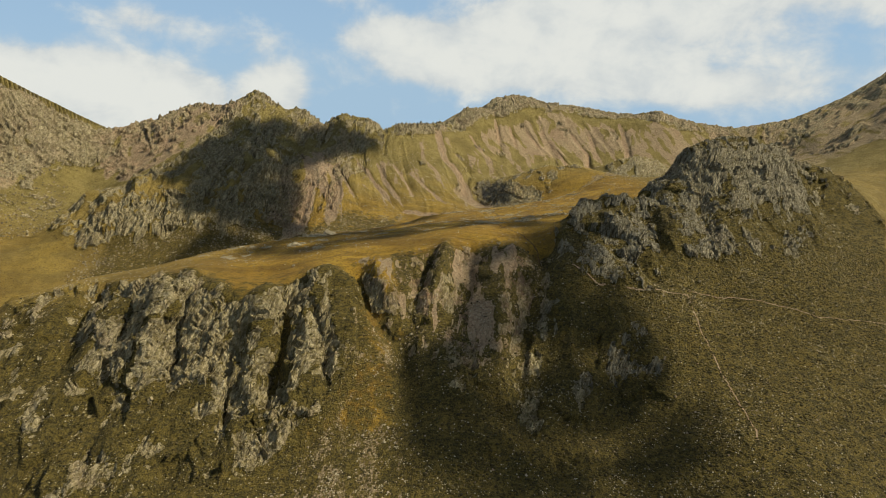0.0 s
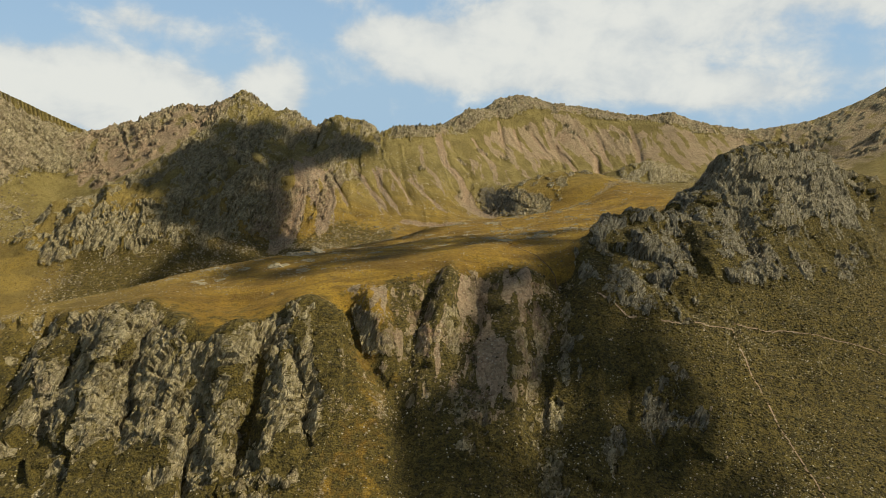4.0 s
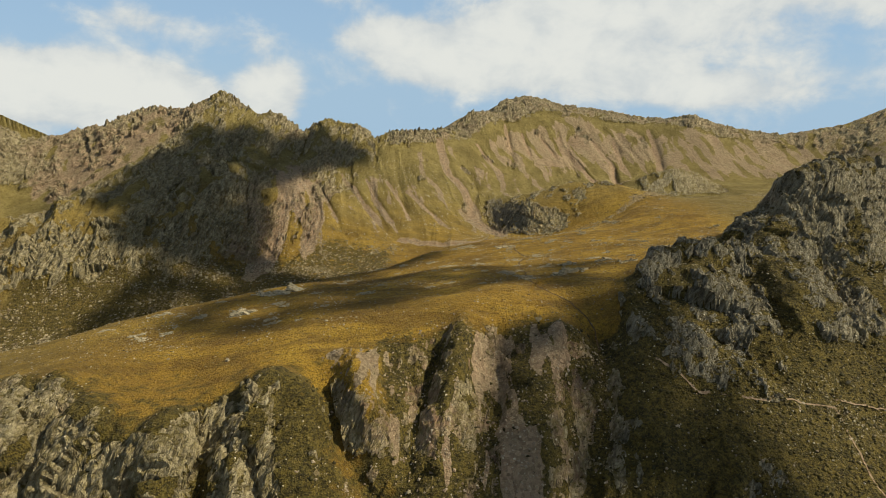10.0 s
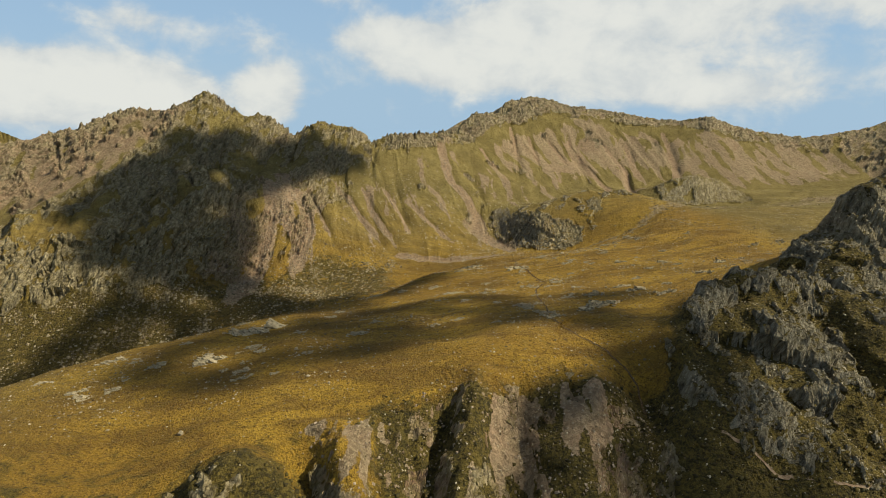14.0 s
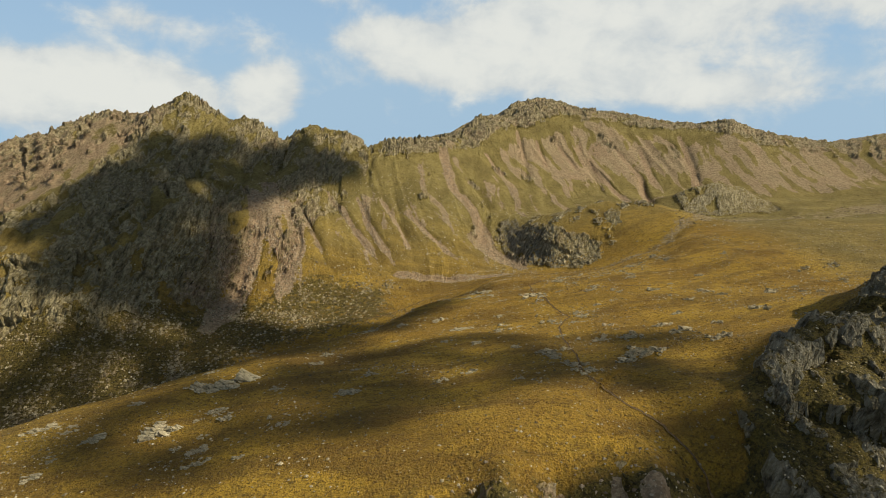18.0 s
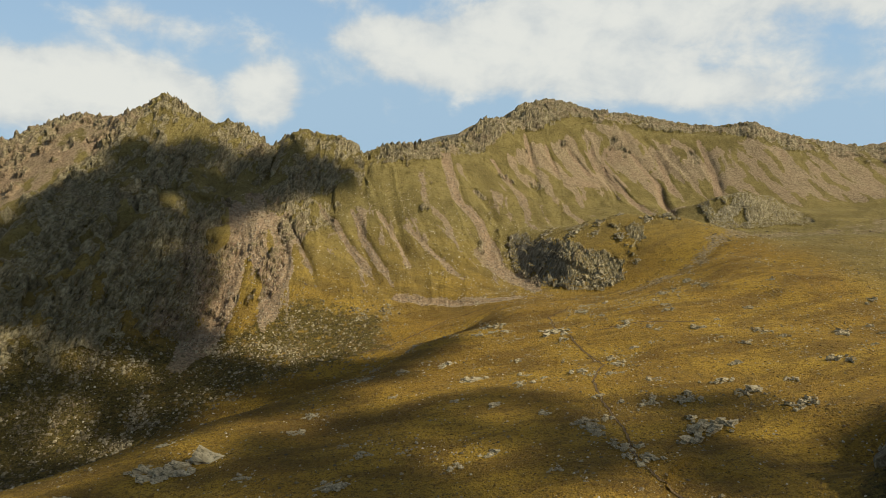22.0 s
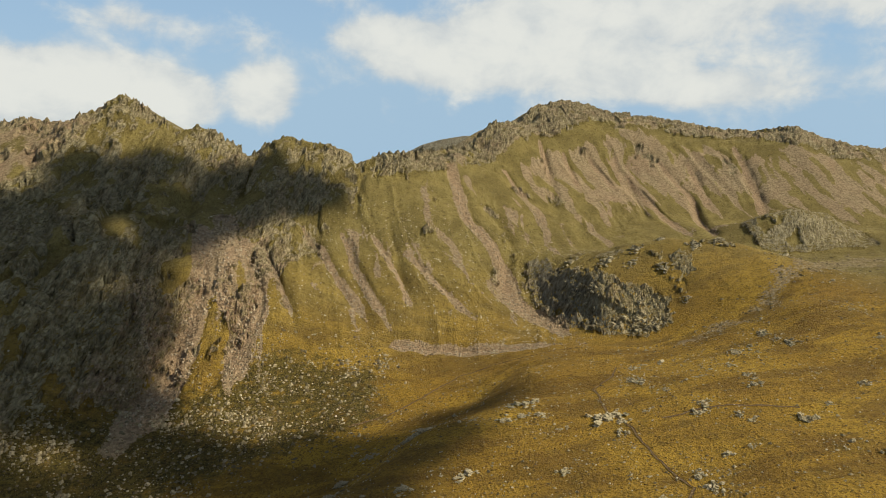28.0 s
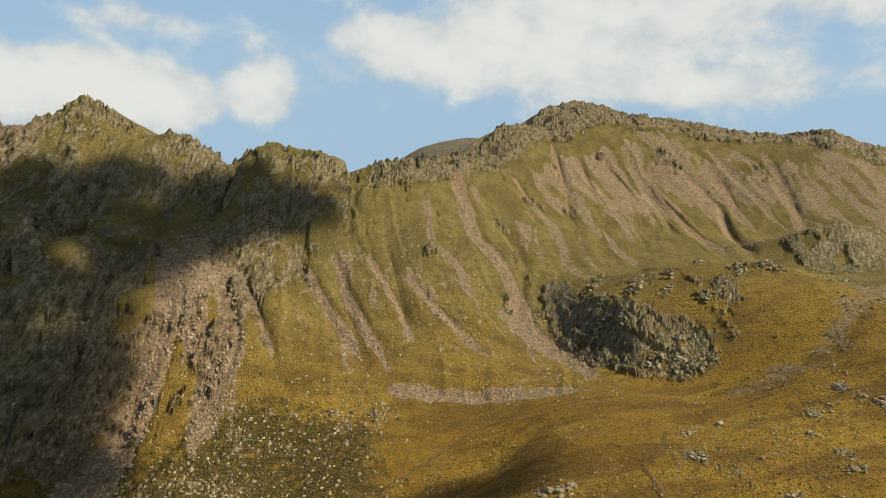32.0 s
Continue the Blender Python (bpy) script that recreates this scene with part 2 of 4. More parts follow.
GULLIES = [
    ([(-22, 336), (-12, 310), (3, 287), (8, 250)], 5.5, 4.5), ([(24, 352), (14, 322), (5, 287)], 6.0, 5.0), ([(92, 366), (82, 335), (66, 295), (58, 255)], 10.0, 7.0),
    ([(-73, 303), (-76, 285), (-78, 262)], 5.0, 5.0), ([(-39, 304), (-34, 290), (-30, 272)], 4.0, 6.0), ([(-53, 314), (-55, 292), (-57, 270)], 4.5, 6.0),
    ([(-100, 328), (-104, 305), (-106, 278)], 5.0, 5.0), ([(-132, 342), (-137, 312), (-140, 285)], 6.0, 5.0), ([(-165, 366), (-166, 330), (-160, 298)], 8.0, 6.0),
    ([(48, 362), (42, 330), (30, 295)], 5.0, 4.0), ([(122, 352), (140, 338), (152, 326)], 5.0, 5.0), ([(160, 392), (158, 365), (156, 335)], 6.0, 5.0),
    ([(205, 402), (196, 372), (190, 345)], 6.0, 4.0), ([(238, 400), (240, 375), (246, 352)], 6.0, 4.0),
    ([(82, 789), (92, 780), (96, 762), (87, 729), (79, 704)], 5.0, 5.0), ([(14, 739), (19, 715), (25, 688)], 3.5, 3.0), ([(-57, 709), (-46, 684), (-32, 651)], 3.5, 3.0),
    ([(-12, 716), (-5, 695), (4, 672)], 3.5, 2.5), ([(-41, 721), (-22, 705), (-11, 686), (9, 657)], 3.5, 2.5), ([(220, 882), (223, 843), (215, 815)], 5.0, 4.0),
    ([(272, 861), (262, 815), (249, 770)], 5.0, 4.0), ([(-63, 706), (-55, 669), (-64, 642), (-82, 597)], 4.0, 3.5), ([(-84, 690), (-82, 666), (-90, 630), (-105, 600)], 4.5, 4.0),
    ([(150, 905), (150, 860), (140, 800)], 5.0, 3.0), ([(330, 905), (325, 850), (320, 800)], 7.0, 1.3),
    ([(-140, 735), (-150, 690), (-165, 640), (-170, 590)], 8.0, 7.0), ([(-205, 660), (-205, 620), (-205, 575)], 8.0, 6.0),
    ([(-98, 760), (-104, 735), (-100, 705)], 6.0, 5.0), ([(-72, 790), (-74, 765), (-76, 735)], 5.0, 6.0), ([(-4, 790), (-6, 760), (-8, 735)], 5.0, 4.0),
]
SPURS = [
    ([(-37, 322), (-40, 300), (-42, 275)], 5.0, 4.0), ([(-62, 310), (-64, 290), (-66, 268)], 5.0, 4.0), ([(-110, 333), (-116, 305), (-120, 280)], 7.0, 5.0),
    ([(-12, 340), (-4, 318), (2, 300)], 4.0, 3.5), ([(34, 358), (26, 330), (16, 300)], 5.0, 4.0), ([(70, 364), (60, 335), (48, 300)], 7.0, 3.0),
    ([(136, 384), (130, 360), (126, 335)], 8.0, 3.0), ([(180, 405), (176, 375), (172, 345)], 9.0, 4.0), ([(222, 418), (220, 385), (216, 355)], 9.0, 4.0),
    ([(-54, 802), (-58, 770), (-56, 705)], 9.0, 6.0), ([(-28, 798), (-30, 770), (-28, 735)], 7.0, 4.0), ([(-116, 788), (-122, 765), (-124, 740)], 8.0, 5.0),
    ([(-175, 690), (-185, 650), (-188, 600)], 10.0, 6.0), ([(-230, 630), (-232, 600), (-234, 570)], 9.0, 5.0), ([(-128, 690), (-132, 650), (-140, 600)], 9.0, 5.0),
]
for line, wide, deep in GULLIES:
    near, share = apart(line)
    H = H - deep * (1.35 if line[0][1] < 375 else 1.0) * np.exp(-(near / wide)**2) * smooth(share, -0.05, 0.2) * (1 - 0.6 * smooth(share, 0.7, 1.0))
for line, wide, tall in SPURS:
    near, share = apart(line)
    H = H + tall * (1.3 if line[0][1] < 375 else 1.0) * np.exp(-(near / wide)**2) * smooth(share, -0.3, 0.3) * (1 - smooth(share, 0.7, 1.0))
# sharp crests: the ground is drawn up to a thin edge along the ridge and the knoll's brow


def edged(H, line, reach, fall):
    near, z = np.full(GX.shape, 1e9), np.zeros(GX.shape)
    for (ax, ay, az), (bx, by, bz) in zip(line, line[1:]):
        f = np.clip(((GX - ax) * (bx - ax) + (GY - ay) * (by - ay)) / ((bx - ax)**2 + (by - ay)**2), 0, 1)
        d = np.hypot(GX - ax - f * (bx - ax), GY - ay - f * (by - ay))
        z = np.where(d < near, az + f * (bz - az), z)
        near = np.minimum(near, d)
    w = 1 - smooth(near, 0.3 * reach, reach)
    H = H * (1 - w) + (z - fall * near) * w
    return np.where(near < 6 * reach, np.minimum(H, z - 0.4 * fall * near), H)


ridge_line = LANDFORMS["far crest west"][3:] + LANDFORMS["far crest middle"][1:] + LANDFORMS["far crest east"][1:]
H = edged(H, ridge_line, 16.0, 0.75)
H = edged(H, LANDFORMS["knoll crest"][:17], 7.0, 0.3)
grad_y, grad_x = np.gradient(H, YS, XS)
slope = np.hypot(grad_x, grad_y)

def area(corners, soft):
    """1 inside an outline of (x, y) corners, 0 outside, with a soft edge."""
    inside = np.zeros(GX.shape, bool)
    near = np.full(GX.shape, 1e9)
    for (ax, ay), (bx, by) in zip(corners, corners[1:] + corners[:1]):
        if ay != by:
            inside ^= ((ay > GY) != (by > GY)) & (GX < (bx - ax) * (GY - ay) / (by - ay) + ax)
        f = np.clip(((GX - ax) * (bx - ax) + (GY - ay) * (by - ay)) / ((bx - ax)**2 + (by - ay)**2), 0, 1)
        near = np.minimum(near, (GX - ax - f * (bx - ax))**2 + (GY - ay - f * (by - ay))**2)
    return smooth(np.where(inside, 1, -1) * np.sqrt(near), -soft, soft)


def beside(line, reach):
    """1 on a line of points, falling to 0 at the reach."""
    return 1 - smooth(apart(line)[0], 0, reach)


# outlines of the rocky and stony parts
OUTLINES = {
    "west crags": [(-262, 835), (-158, 840), (-80, 830), (0, 822), (22, 815), (12, 780), (-15, 745), (-38, 690), (-60, 690), (-85, 735), (-130, 730), (-170, 760), (-240, 785)],
    "main crags": [(10, 785), (60, 815), (105, 860), (150, 905), (200, 935), (270, 930), (340, 915), (400, 875), (500, 850), (580, 900), (500, 920), (400, 945), (330, 985), (230, 1015),
                   (180, 1005), (105, 950), (75, 905), (15, 845)],
    "buttress": [(-118, 750), (-94, 705), (-98, 670), (-102, 612), (-150, 566), (-215, 556), (-270, 548), (-312, 585), (-300, 622), (-250, 655), (-212, 700), (-180, 760)],
    "knoll": [(96, 352), (102, 325), (118, 314), (150, 306), (190, 318), (235, 330), (310, 358), (345, 400), (345, 448), (285, 458), (230, 445), (196, 434), (165, 434), (140, 412), (120, 396), (104, 384)],
    "knoll core": [(98, 352), (104, 328), (122, 321), (140, 328), (158, 340), (190, 345), (215, 346), (245, 352), (278, 370), (298, 412), (290, 448), (235, 444), (200, 434), (170, 426), (145, 408), (118, 390), (104, 377)],
    "crags": [(-290, 330), (-215, 360), (-172, 376), (-135, 352), (-108, 337), (-90, 322), (-73, 307), (-50, 319), (-32, 329), (-14, 322), (-16, 285), (-30, 258), (-75, 222), (-140, 212), (-210, 225), (-290, 250)],
    "red ribs": [(-20, 342), (-4, 343), (27, 355), (60, 360), (92, 356), (86, 330), (66, 294), (40, 272), (14, 272), (2, 292), (-8, 318)],
    "broken slope": [(22, 300), (60, 312), (104, 322), (114, 292), (104, 248), (70, 228), (36, 236), (20, 264)],
    "west slabs": [(-345, 690), (-310, 640), (-315, 590), (-380, 560), (-450, 580), (-400, 650)],
    "dark crag": [(78, 318), (104, 316), (128, 308), (143, 288), (134, 262), (108, 258), (84, 274)],
    "rounded rock": [(102, 744), (117, 744), (124, 708), (136, 684), (150, 668), (162, 660), (160, 640), (146, 633), (128, 644), (110, 668), (100, 704)],
    "mound": [(116, 750), (160, 735), (235, 702), (262, 664), (190, 640), (150, 665), (125, 700)],
    "eastern crag": [(268, 792), (352, 797), (362, 748), (268, 738)],
    "west mountain": [(-640, 660), (-460, 700), (-393, 728), (-352, 765), (-332, 745), (-345, 690), (-375, 630), (-470, 540), (-560, 520)],
    "far right mountain": [(520, 935), (640, 925), (1080, 920), (1080, 640), (700, 640), (580, 700), (510, 760)],
    "pink slabs": [(-98, 738), (-46, 700), (-48, 655), (-78, 602), (-120, 598), (-112, 660)],
    "far face": [(-90, 735), (-40, 700), (0, 770), (60, 810), (130, 880), (240, 935), (400, 880), (520, 850), (520, 790), (300, 790), (150, 760), (110, 700), (105, 640), (40, 645), (-90, 620)],
    "boulder field": [(-250, 560), (-120, 600), (-40, 650), (10, 640), (15, 590), (-60, 560), (-110, 500), (-200, 470), (-260, 500)],
    "brown fan": [(-22, 300), (3, 305), (8, 230), (14, 190), (-60, 190), (-34, 250)],
    "heath": [(4, 345), (90, 360), (112, 325), (235, 345), (400, 385), (600, 440), (900, 300), (600, -100), (20, -100), (12, 230)],
    "heath west": [(12, 230), (-60, 250), (-300, 280), (-700, 300), (-700, -200), (20, -100)],
    "west shoulder": [(-326, 790), (-230, 828), (-165, 800), (-172, 750), (-215, 700), (-262, 668), (-302, 700), (-330, 740)],
    "moraine": [(190, 640), (250, 690), (330, 730), (500, 760), (620, 720), (480, 690), (330, 670), (240, 640), (170, 600), (110, 600), (120, 618)],
}
A = {name: area(corners, 16.0 if name in ("heath", "heath west", "far face", "boulder field", "mound", "moraine") else 7.0) for name, corners in OUTLINES.items()}

# slow wandering of the coordinates, so that no pattern runs straight
warp_x = 7 * fbm(GX / 40, GY / 40, H / 40, 3, 101)
warp_y = 7 * fbm(GX / 40, GY / 40, H / 40, 3, 131)
WX, WY = GX + warp_x, GY + warp_y
patchy = fbm(WX / 24, WY / 24, H / 30, 4, 3)
blotch = fbm(WX / 9, WY / 16, H / 14, 5, 203, 0.6)
fall0 = fbm(WX / 7 - 0.25 * H / 7, WY / 34, H / 40, 3, 293)
solid = np.maximum.reduce([A[k] for k in ("west crags", "buttress", "crags", "rounded rock", "eastern crag")])
solid = np.maximum(solid, A["dark crag"] * (0.45 + 1.1 * fall0))
loose = np.maximum.reduce([1.05 * A["main crags"], 0.75 * A["west mountain"], A["red ribs"] * (0.6 + 1.2 * fall0), 0.6 * A["west slabs"], A["broken slope"] * (0.42 + 0.7 * fall0), 0.5 * A["mound"], 0.8 * A["far right mountain"], 0.52 * A["knoll"], 0.12 * A["far face"], 0.62 * A["pink slabs"], 0.62 * A["west shoulder"]])
solid = np.maximum(solid, 1.5 * np.maximum(A["rounded rock"], A["eastern crag"]))
solid = np.maximum(solid, A["knoll core"] * (0.64 + 0.9 * fall0 + 0.2 * smooth(H, -76, -60) - 0.4 * smooth(GX, 205, 250) * smooth(-H, 62, 80)))
solid = np.maximum(solid, 0.82 * beside(ridge_line, 75.0) * (1 - 0.35 * smooth(GX, 0, 60)))
PATCHES = [(117, 827, 9), (150, 829, 10), (39, 738, 6), (320, 886, 12), (248, 905, 12), (146, 706, 8), (180, 676, 10), (163, 690, 7), (205, 690, 8), (100, 720, 6), (95, 745, 6), (135, 730, 7), (338, 764, 10),
           (-20, 320, 10), (-8, 312, 8), (40, 280, 8), (70, 290, 8), (88, 270, 8), (60, 255, 7), (30, 262, 6)]
patches = np.maximum.reduce([np.exp(-(((GX - x) / r)**2 + ((GY - y) / (r * 1.2))**2)) for x, y, r in PATCHES])
solid = np.maximum(solid, 0.95 * patches)
steep = smooth(slope, 0.75, 1.15)
fall = fbm(WX / 6 - 0.4 * H / 6, WY / 20, H / 20, 5, 233, 0.6)
ledges0 = fbm(WX / 13 - 0.5 * H / 13, WY / 22, H / 26, 3, 283)
solid = np.maximum(solid, A["buttress"] * 1.15) - 0.12 * A["knoll"] * smooth(-H, 68, 96) - 0.36 * A["crags"] * smooth(ledges0, -0.3, 0.35) - 0.08 * A["crags"] * smooth(-GX, 85, 150)
crumbs = fbm(GX / 5 - 0.3 * H / 5, GY / 5, H / 8, 3, 253, 0.6)
ledges = fbm(WX / 15 - 0.2 * H / 15, WY / 9, H / 7, 3, 263)
rock = smooth(0.52 * solid + 0.50 * loose + 0.30 * steep + (0.35 + 0.65 * np.clip(solid + loose + steep, 0, 1)) * (0.40 * patchy + 0.40 * blotch + 0.40 * fall + 0.26 * ledges + 0.42 * crumbs)
              - 0.25 * smooth(-slope, -0.55, -0.2) * (1 - np.clip(solid + loose, 0, 1)), 0.38, 0.60)

def plates(wide, tall, lean, turn, seed, tilt):
    """Broken blocks of leaning strata: each one a flat facet with its own height and tilt, 0 to 1."""
    bend = fbm(GX / (wide * 2.5), GY / (wide * 2.5), H / (wide * 2.5), 2, seed + 70)
    s = (WX * math.cos(turn) + WY * math.sin(turn) - lean * H) / wide + 0.35 * bend
    ks = np.floor(s).astype(np.int32)
    own = hashed(ks, ks * 0, ks * 0, seed + 9)
    u = (H * (1 + 0.5 * own) + 0.35 * lean * WX) / tall + 5.3 * own - 0.3 * bend
    v = (WY * math.cos(turn) - WX * math.sin(turn)) / (1.6 * wide) + 3.1 * own
    ku, kv = np.floor(u).astype(np.int32), np.floor(v).astype(np.int32)
    a, b, c = (hashed(ks, ku, kv, seed + k) for k in range(3))
    return a + tilt * ((s - ks - 0.5) * (b - 0.25) + (u - ku - 0.5) * (c - 0.5)).astype(np.float32)


ribs = fbm(WX / 17 - 0.3 * H / 17, WY / 42, H / 42, 3, 11, 0.5, True)
fine = fbm(GX / 3.6, GY / 3.6, H / 6, 3, 31, 0.6, True)
bumps = fbm(GX / 42, GY / 42, H * 0, 5, 51)
hummocks = fbm(GX / 5, GY / 5, H * 0, 3, 71)
flutes = fbm(WX / 11 + 0.35 * H / 11, WY / 110, H * 0, 3, 401, 0.5, True)
crest = beside(ridge_line, 15.0)
teeth = fbm(WX / 9, WY / 9, H * 0, 3, 441, 0.55, True)
chips = fbm(GX / 1.9, GY / 1.9, H / 2.6, 2, 37, 0.6)
masses = fbm(WX / 38 - 0.35 * H / 38, WY / 60, H / 60, 2, 371, 0.5, True)
blocks_big, blocks, blocks_small = plates(12.0, 24.0, 0.55, 0.35, 351, 0.9) - 0.5, plates(5.2, 11.0, 0.5, 0.25, 301, 1.0) - 0.5, plates(2.3, 5.0, 0.5, 0.2, 331, 1.0) - 0.5
large_relief = 2.0 * masses + 2.4 * ribs + 3.4 * blocks_big
small_relief = 2.1 * blocks + 1.2 * blocks_small + 0.3 * fine + 0.25 * chips
size = np.where(GY > 560, 1.2, 1.0) * (1 + 0.15 * A["buttress"] - 0.15 * A["west crags"] + 0.3 * A["crags"] - 0.1 * A["knoll"] - 0.5 * A["rounded rock"] - 0.45 * A["red ribs"] - 0.55 * A["mound"] * (1 - A["rounded rock"]) - 0.5 * A["eastern crag"] - 0.15 * A["main crags"] - 0.25 * smooth(GX, 0, 60) * (GY > 700))
meadow_relief = 2.7 * bumps + 0.22 * hummocks + 1.0 * A["far face"] * flutes + 0.9 * (A["heath"] + A["heath west"]).clip(0, 1) * ribs
beyond = smooth(GY - np.interp(GX, [p[0] for p in ridge_line], [p[1] for p in ridge_line]), 2.0, 8.0)
craggy = np.maximum.reduce([rock, A["crags"], A["knoll core"], A["red ribs"], 0.8 * A["broken slope"], A["dark crag"], A["buttress"], A["west crags"], A["main crags"]])
relief = ((craggy * large_relief + rock * small_relief) * size + (1 - rock) * meadow_relief) * (1 - 0.7 * crest) * (1 - beyond)
SCREE_RUNS = [
    ([(-60, 710), (-49, 690), (-38, 666)], 1.6), ([(-38, 726), (-25, 713), (-12, 693), (0, 673)], 2.6), ([(-14, 728), (-7, 709), (4, 685), (13, 665)], 2.2), ([(4, 728), (18, 704), (25, 679)], 2.4),
    ([(24, 719), (42, 699), (60, 677)], 2.6), ([(62, 823), (66, 764), (78, 749), (86, 734), (87, 705), (105, 678), (109, 640)], 6.5), ([(108, 847), (121, 819)], 3.0), ([(195, 897), (207, 858)], 3.2),
    ([(224, 881), (232, 830), (235, 780)], 3.4), ([(258, 892), (270, 852), (252, 780)], 3.4), ([(283, 891), (280, 833)], 3.6), ([(-89, 702), (-82, 671), (-84, 644), (-94, 603), (-95, 585)], 7.0),
    ([(-67, 703), (-56, 668), (-60, 644), (-62, 621)], 5.5), ([(150, 900), (148, 855)], 3.0), ([(330, 900), (325, 850), (310, 800)], 4.0), ([(170, 895), (172, 850)], 2.6), ([(16, 655), (62, 651), (100, 642)], 5.0),
]
runs, lips = np.zeros(GX.shape), np.zeros(GX.shape)
ragged = 1.6 * fbm(GX / 6, GY / 6, H / 6, 3, 521)
for line, wide in SCREE_RUNS:
    near, share = apart(line)
    runs = np.maximum(runs, np.exp(-(np.clip(near + ragged, 0, None) / (wide * (0.8 + 0.7 * share)))**2) * (1 - 0.5 * smooth(share, 0.75, 1.0)))
    edge, share = apart([(x + wide * 0.9, y) for x, y in line])
    lips = np.maximum(lips, np.exp(-((edge + 0.5 * ragged) / 1.3)**2) * smooth(share, 0.05, 0.2) * (1 - smooth(share, 0.55, 0.8)))
cut = 1.1 * runs * (GY > 560) + 1.4 * lips
norm = np.sqrt(1 + slope**2)
PX = GX - 0.8 * relief * grad_x / norm
PY = GY - 0.8 * relief * grad_y / norm
PZ = H - cut + 0.8 * relief / norm + 0.2 * relief + (1 - 0.6 * smooth(GX, 40, 160)) * crest * (0.35 + rock) * (1.0 * teeth - 1.0 + 2.6 * blocks + 2.4 * blocks_small + 0.4 * fine)

# what lies on the surface
streaks = fbm((WX + 0.8 * warp_y) / 8 + 0.3 * H / 8, WY / 70, H / 50, 4, 501)
upper = smooth(H, -128, -62)
scree = np.clip(smooth(A["far face"] * (0.02 + (0.28 + 0.30 * smooth(GX, 90, 200)) * upper + 0.75 * streaks + 0.35 * blotch), 0.36, 0.56) + smooth(runs * (1 + 0.4 * streaks + 0.3 * blotch), 0.28, 0.6)
                + smooth(A["pink slabs"] * (0.38 + 0.9 * streaks + 0.4 * blotch), 0.35, 0.6)
                + 0.5 * smooth(A["brown fan"] * (1 + 0.6 * patchy + 0.6 * blotch + 0.8 * fall), 0.6, 1.3) + smooth(A["red ribs"] * (0.54 - 1.6 * fall0 + 0.6 * fall + 0.4 * blotch) - 0.3 * smooth(GX, 40, 60), 0.55, 0.85)
                + smooth(A["boulder field"] * (0.6 + 0.6 * patchy + 0.8 * streaks + 0.4 * blotch), 0.45, 0.9) * 0.45 + smooth(A["moraine"] + 0.5 * blotch, 0.55, 1.0) * 0.6
                + 0.8 * smooth(A["far right mountain"] + 0.7 * blotch, 0.5, 1.0) + 0.7 * smooth(A["west mountain"] + 0.6 * streaks, 0.7, 1.1) + smooth(A["west shoulder"] + 0.8 * blotch, 0.5, 1.0) + 0.9 * smooth(A["main crags"] + 0.8 * blotch, 0.6, 1.0), 0, 1)
pink = np.clip(0.9 * A["red ribs"] + 0.8 * A["pink slabs"] + 0.45 * A["far face"] + 0.3 * A["main crags"] + 0.15 * A["west crags"] + 0.35 * A["brown fan"] + 0.8 * A["west shoulder"] + 0.4 * A["west mountain"]
               + 0.5 * smooth(patchy, 0.2, 0.6), 0, 1) * smooth(blotch, -0.5, 0.5)
pink = np.maximum(pink, 0.95 * runs)
heath = np.clip(0.42 * (1 - smooth(GY, 325, 375)) * (1 - 0.5 * A["brown fan"]) + A["heath"] + 0.45 * A["heath west"] + 0.35 * A["brown fan"] + 0.62 * A["boulder field"] + 0.34 * A["crags"] + 0.75 * A["knoll"], 0, 1) * (1 - 0.2 * A["red ribs"] * (1 - smooth(GX, 36, 52)))
# darker rock, plus shade painted on west sides of knoll, rounded rock, eastern crag
dark_and_shade = np.clip(0.5 * A["knoll core"] + 0.5 * A["knoll"] * smooth(-GX, -215, -150) + 0.9 * A["dark crag"] + A["rounded rock"] * smooth(-GX, -136, -124) + 0.4 * A["eastern crag"] * smooth(-GX, -315, -295) + 0.2 * A["knoll"] + 0.5 * lips, 0, 1)
# drier ground, and where distance haze is painted into the colours
dry_haze = np.clip(smooth(GY + 0.12 * np.clip(-GX, -80, 300), 600, 740) + 0.6 * smooth(-GX, 70, 170) + 0.8 * smooth(GX, 215, 265) + A["west mountain"], 0, 1)


def sheet(name, px, py, pz, mask=None):
    """A grid mesh from arrays; mask: which cells are kept. Rock is faceted, turf is smooth."""
    rows, cols = px.shape
    at = np.arange(rows * cols).reshape(rows, cols)
    quads = np.stack([at[:-1, :-1], at[:-1, 1:], at[1:, 1:], at[1:, :-1]], -1).reshape(-1, 4)
    if mask is not None:
        quads = quads[mask.ravel()]
    used = np.unique(quads)
    remap = np.zeros(rows * cols, np.int64)
    remap[used] = np.arange(len(used))
    quads = remap[quads]
    mesh = bpy.data.meshes.new(name)
    mesh.vertices.add(len(used))
    mesh.vertices.foreach_set("co", np.stack([px, py, pz], -1).reshape(-1, 3)[used].astype(np.float32).ravel())
    mesh.loops.add(quads.size)
    mesh.loops.foreach_set("vertex_index", quads.astype(np.int32).ravel())
    mesh.polygons.add(len(quads))
    mesh.polygons.foreach_set("loop_start", np.arange(0, quads.size, 4, dtype=np.int32))
    mesh.update(calc_edges=True)
    stony = rock[:-1, :-1] + rock[1:, 1:] > 0.7
    mesh.polygons.foreach_set("use_smooth", ~(stony if mask is None else stony[mask]).ravel())
    return mesh, used


def attribute(mesh, name, values, used):
    layer = mesh.attributes.new(name, "FLOAT", "POINT")
    layer.data.foreach_set("value", values.ravel()[used].astype(np.float32))


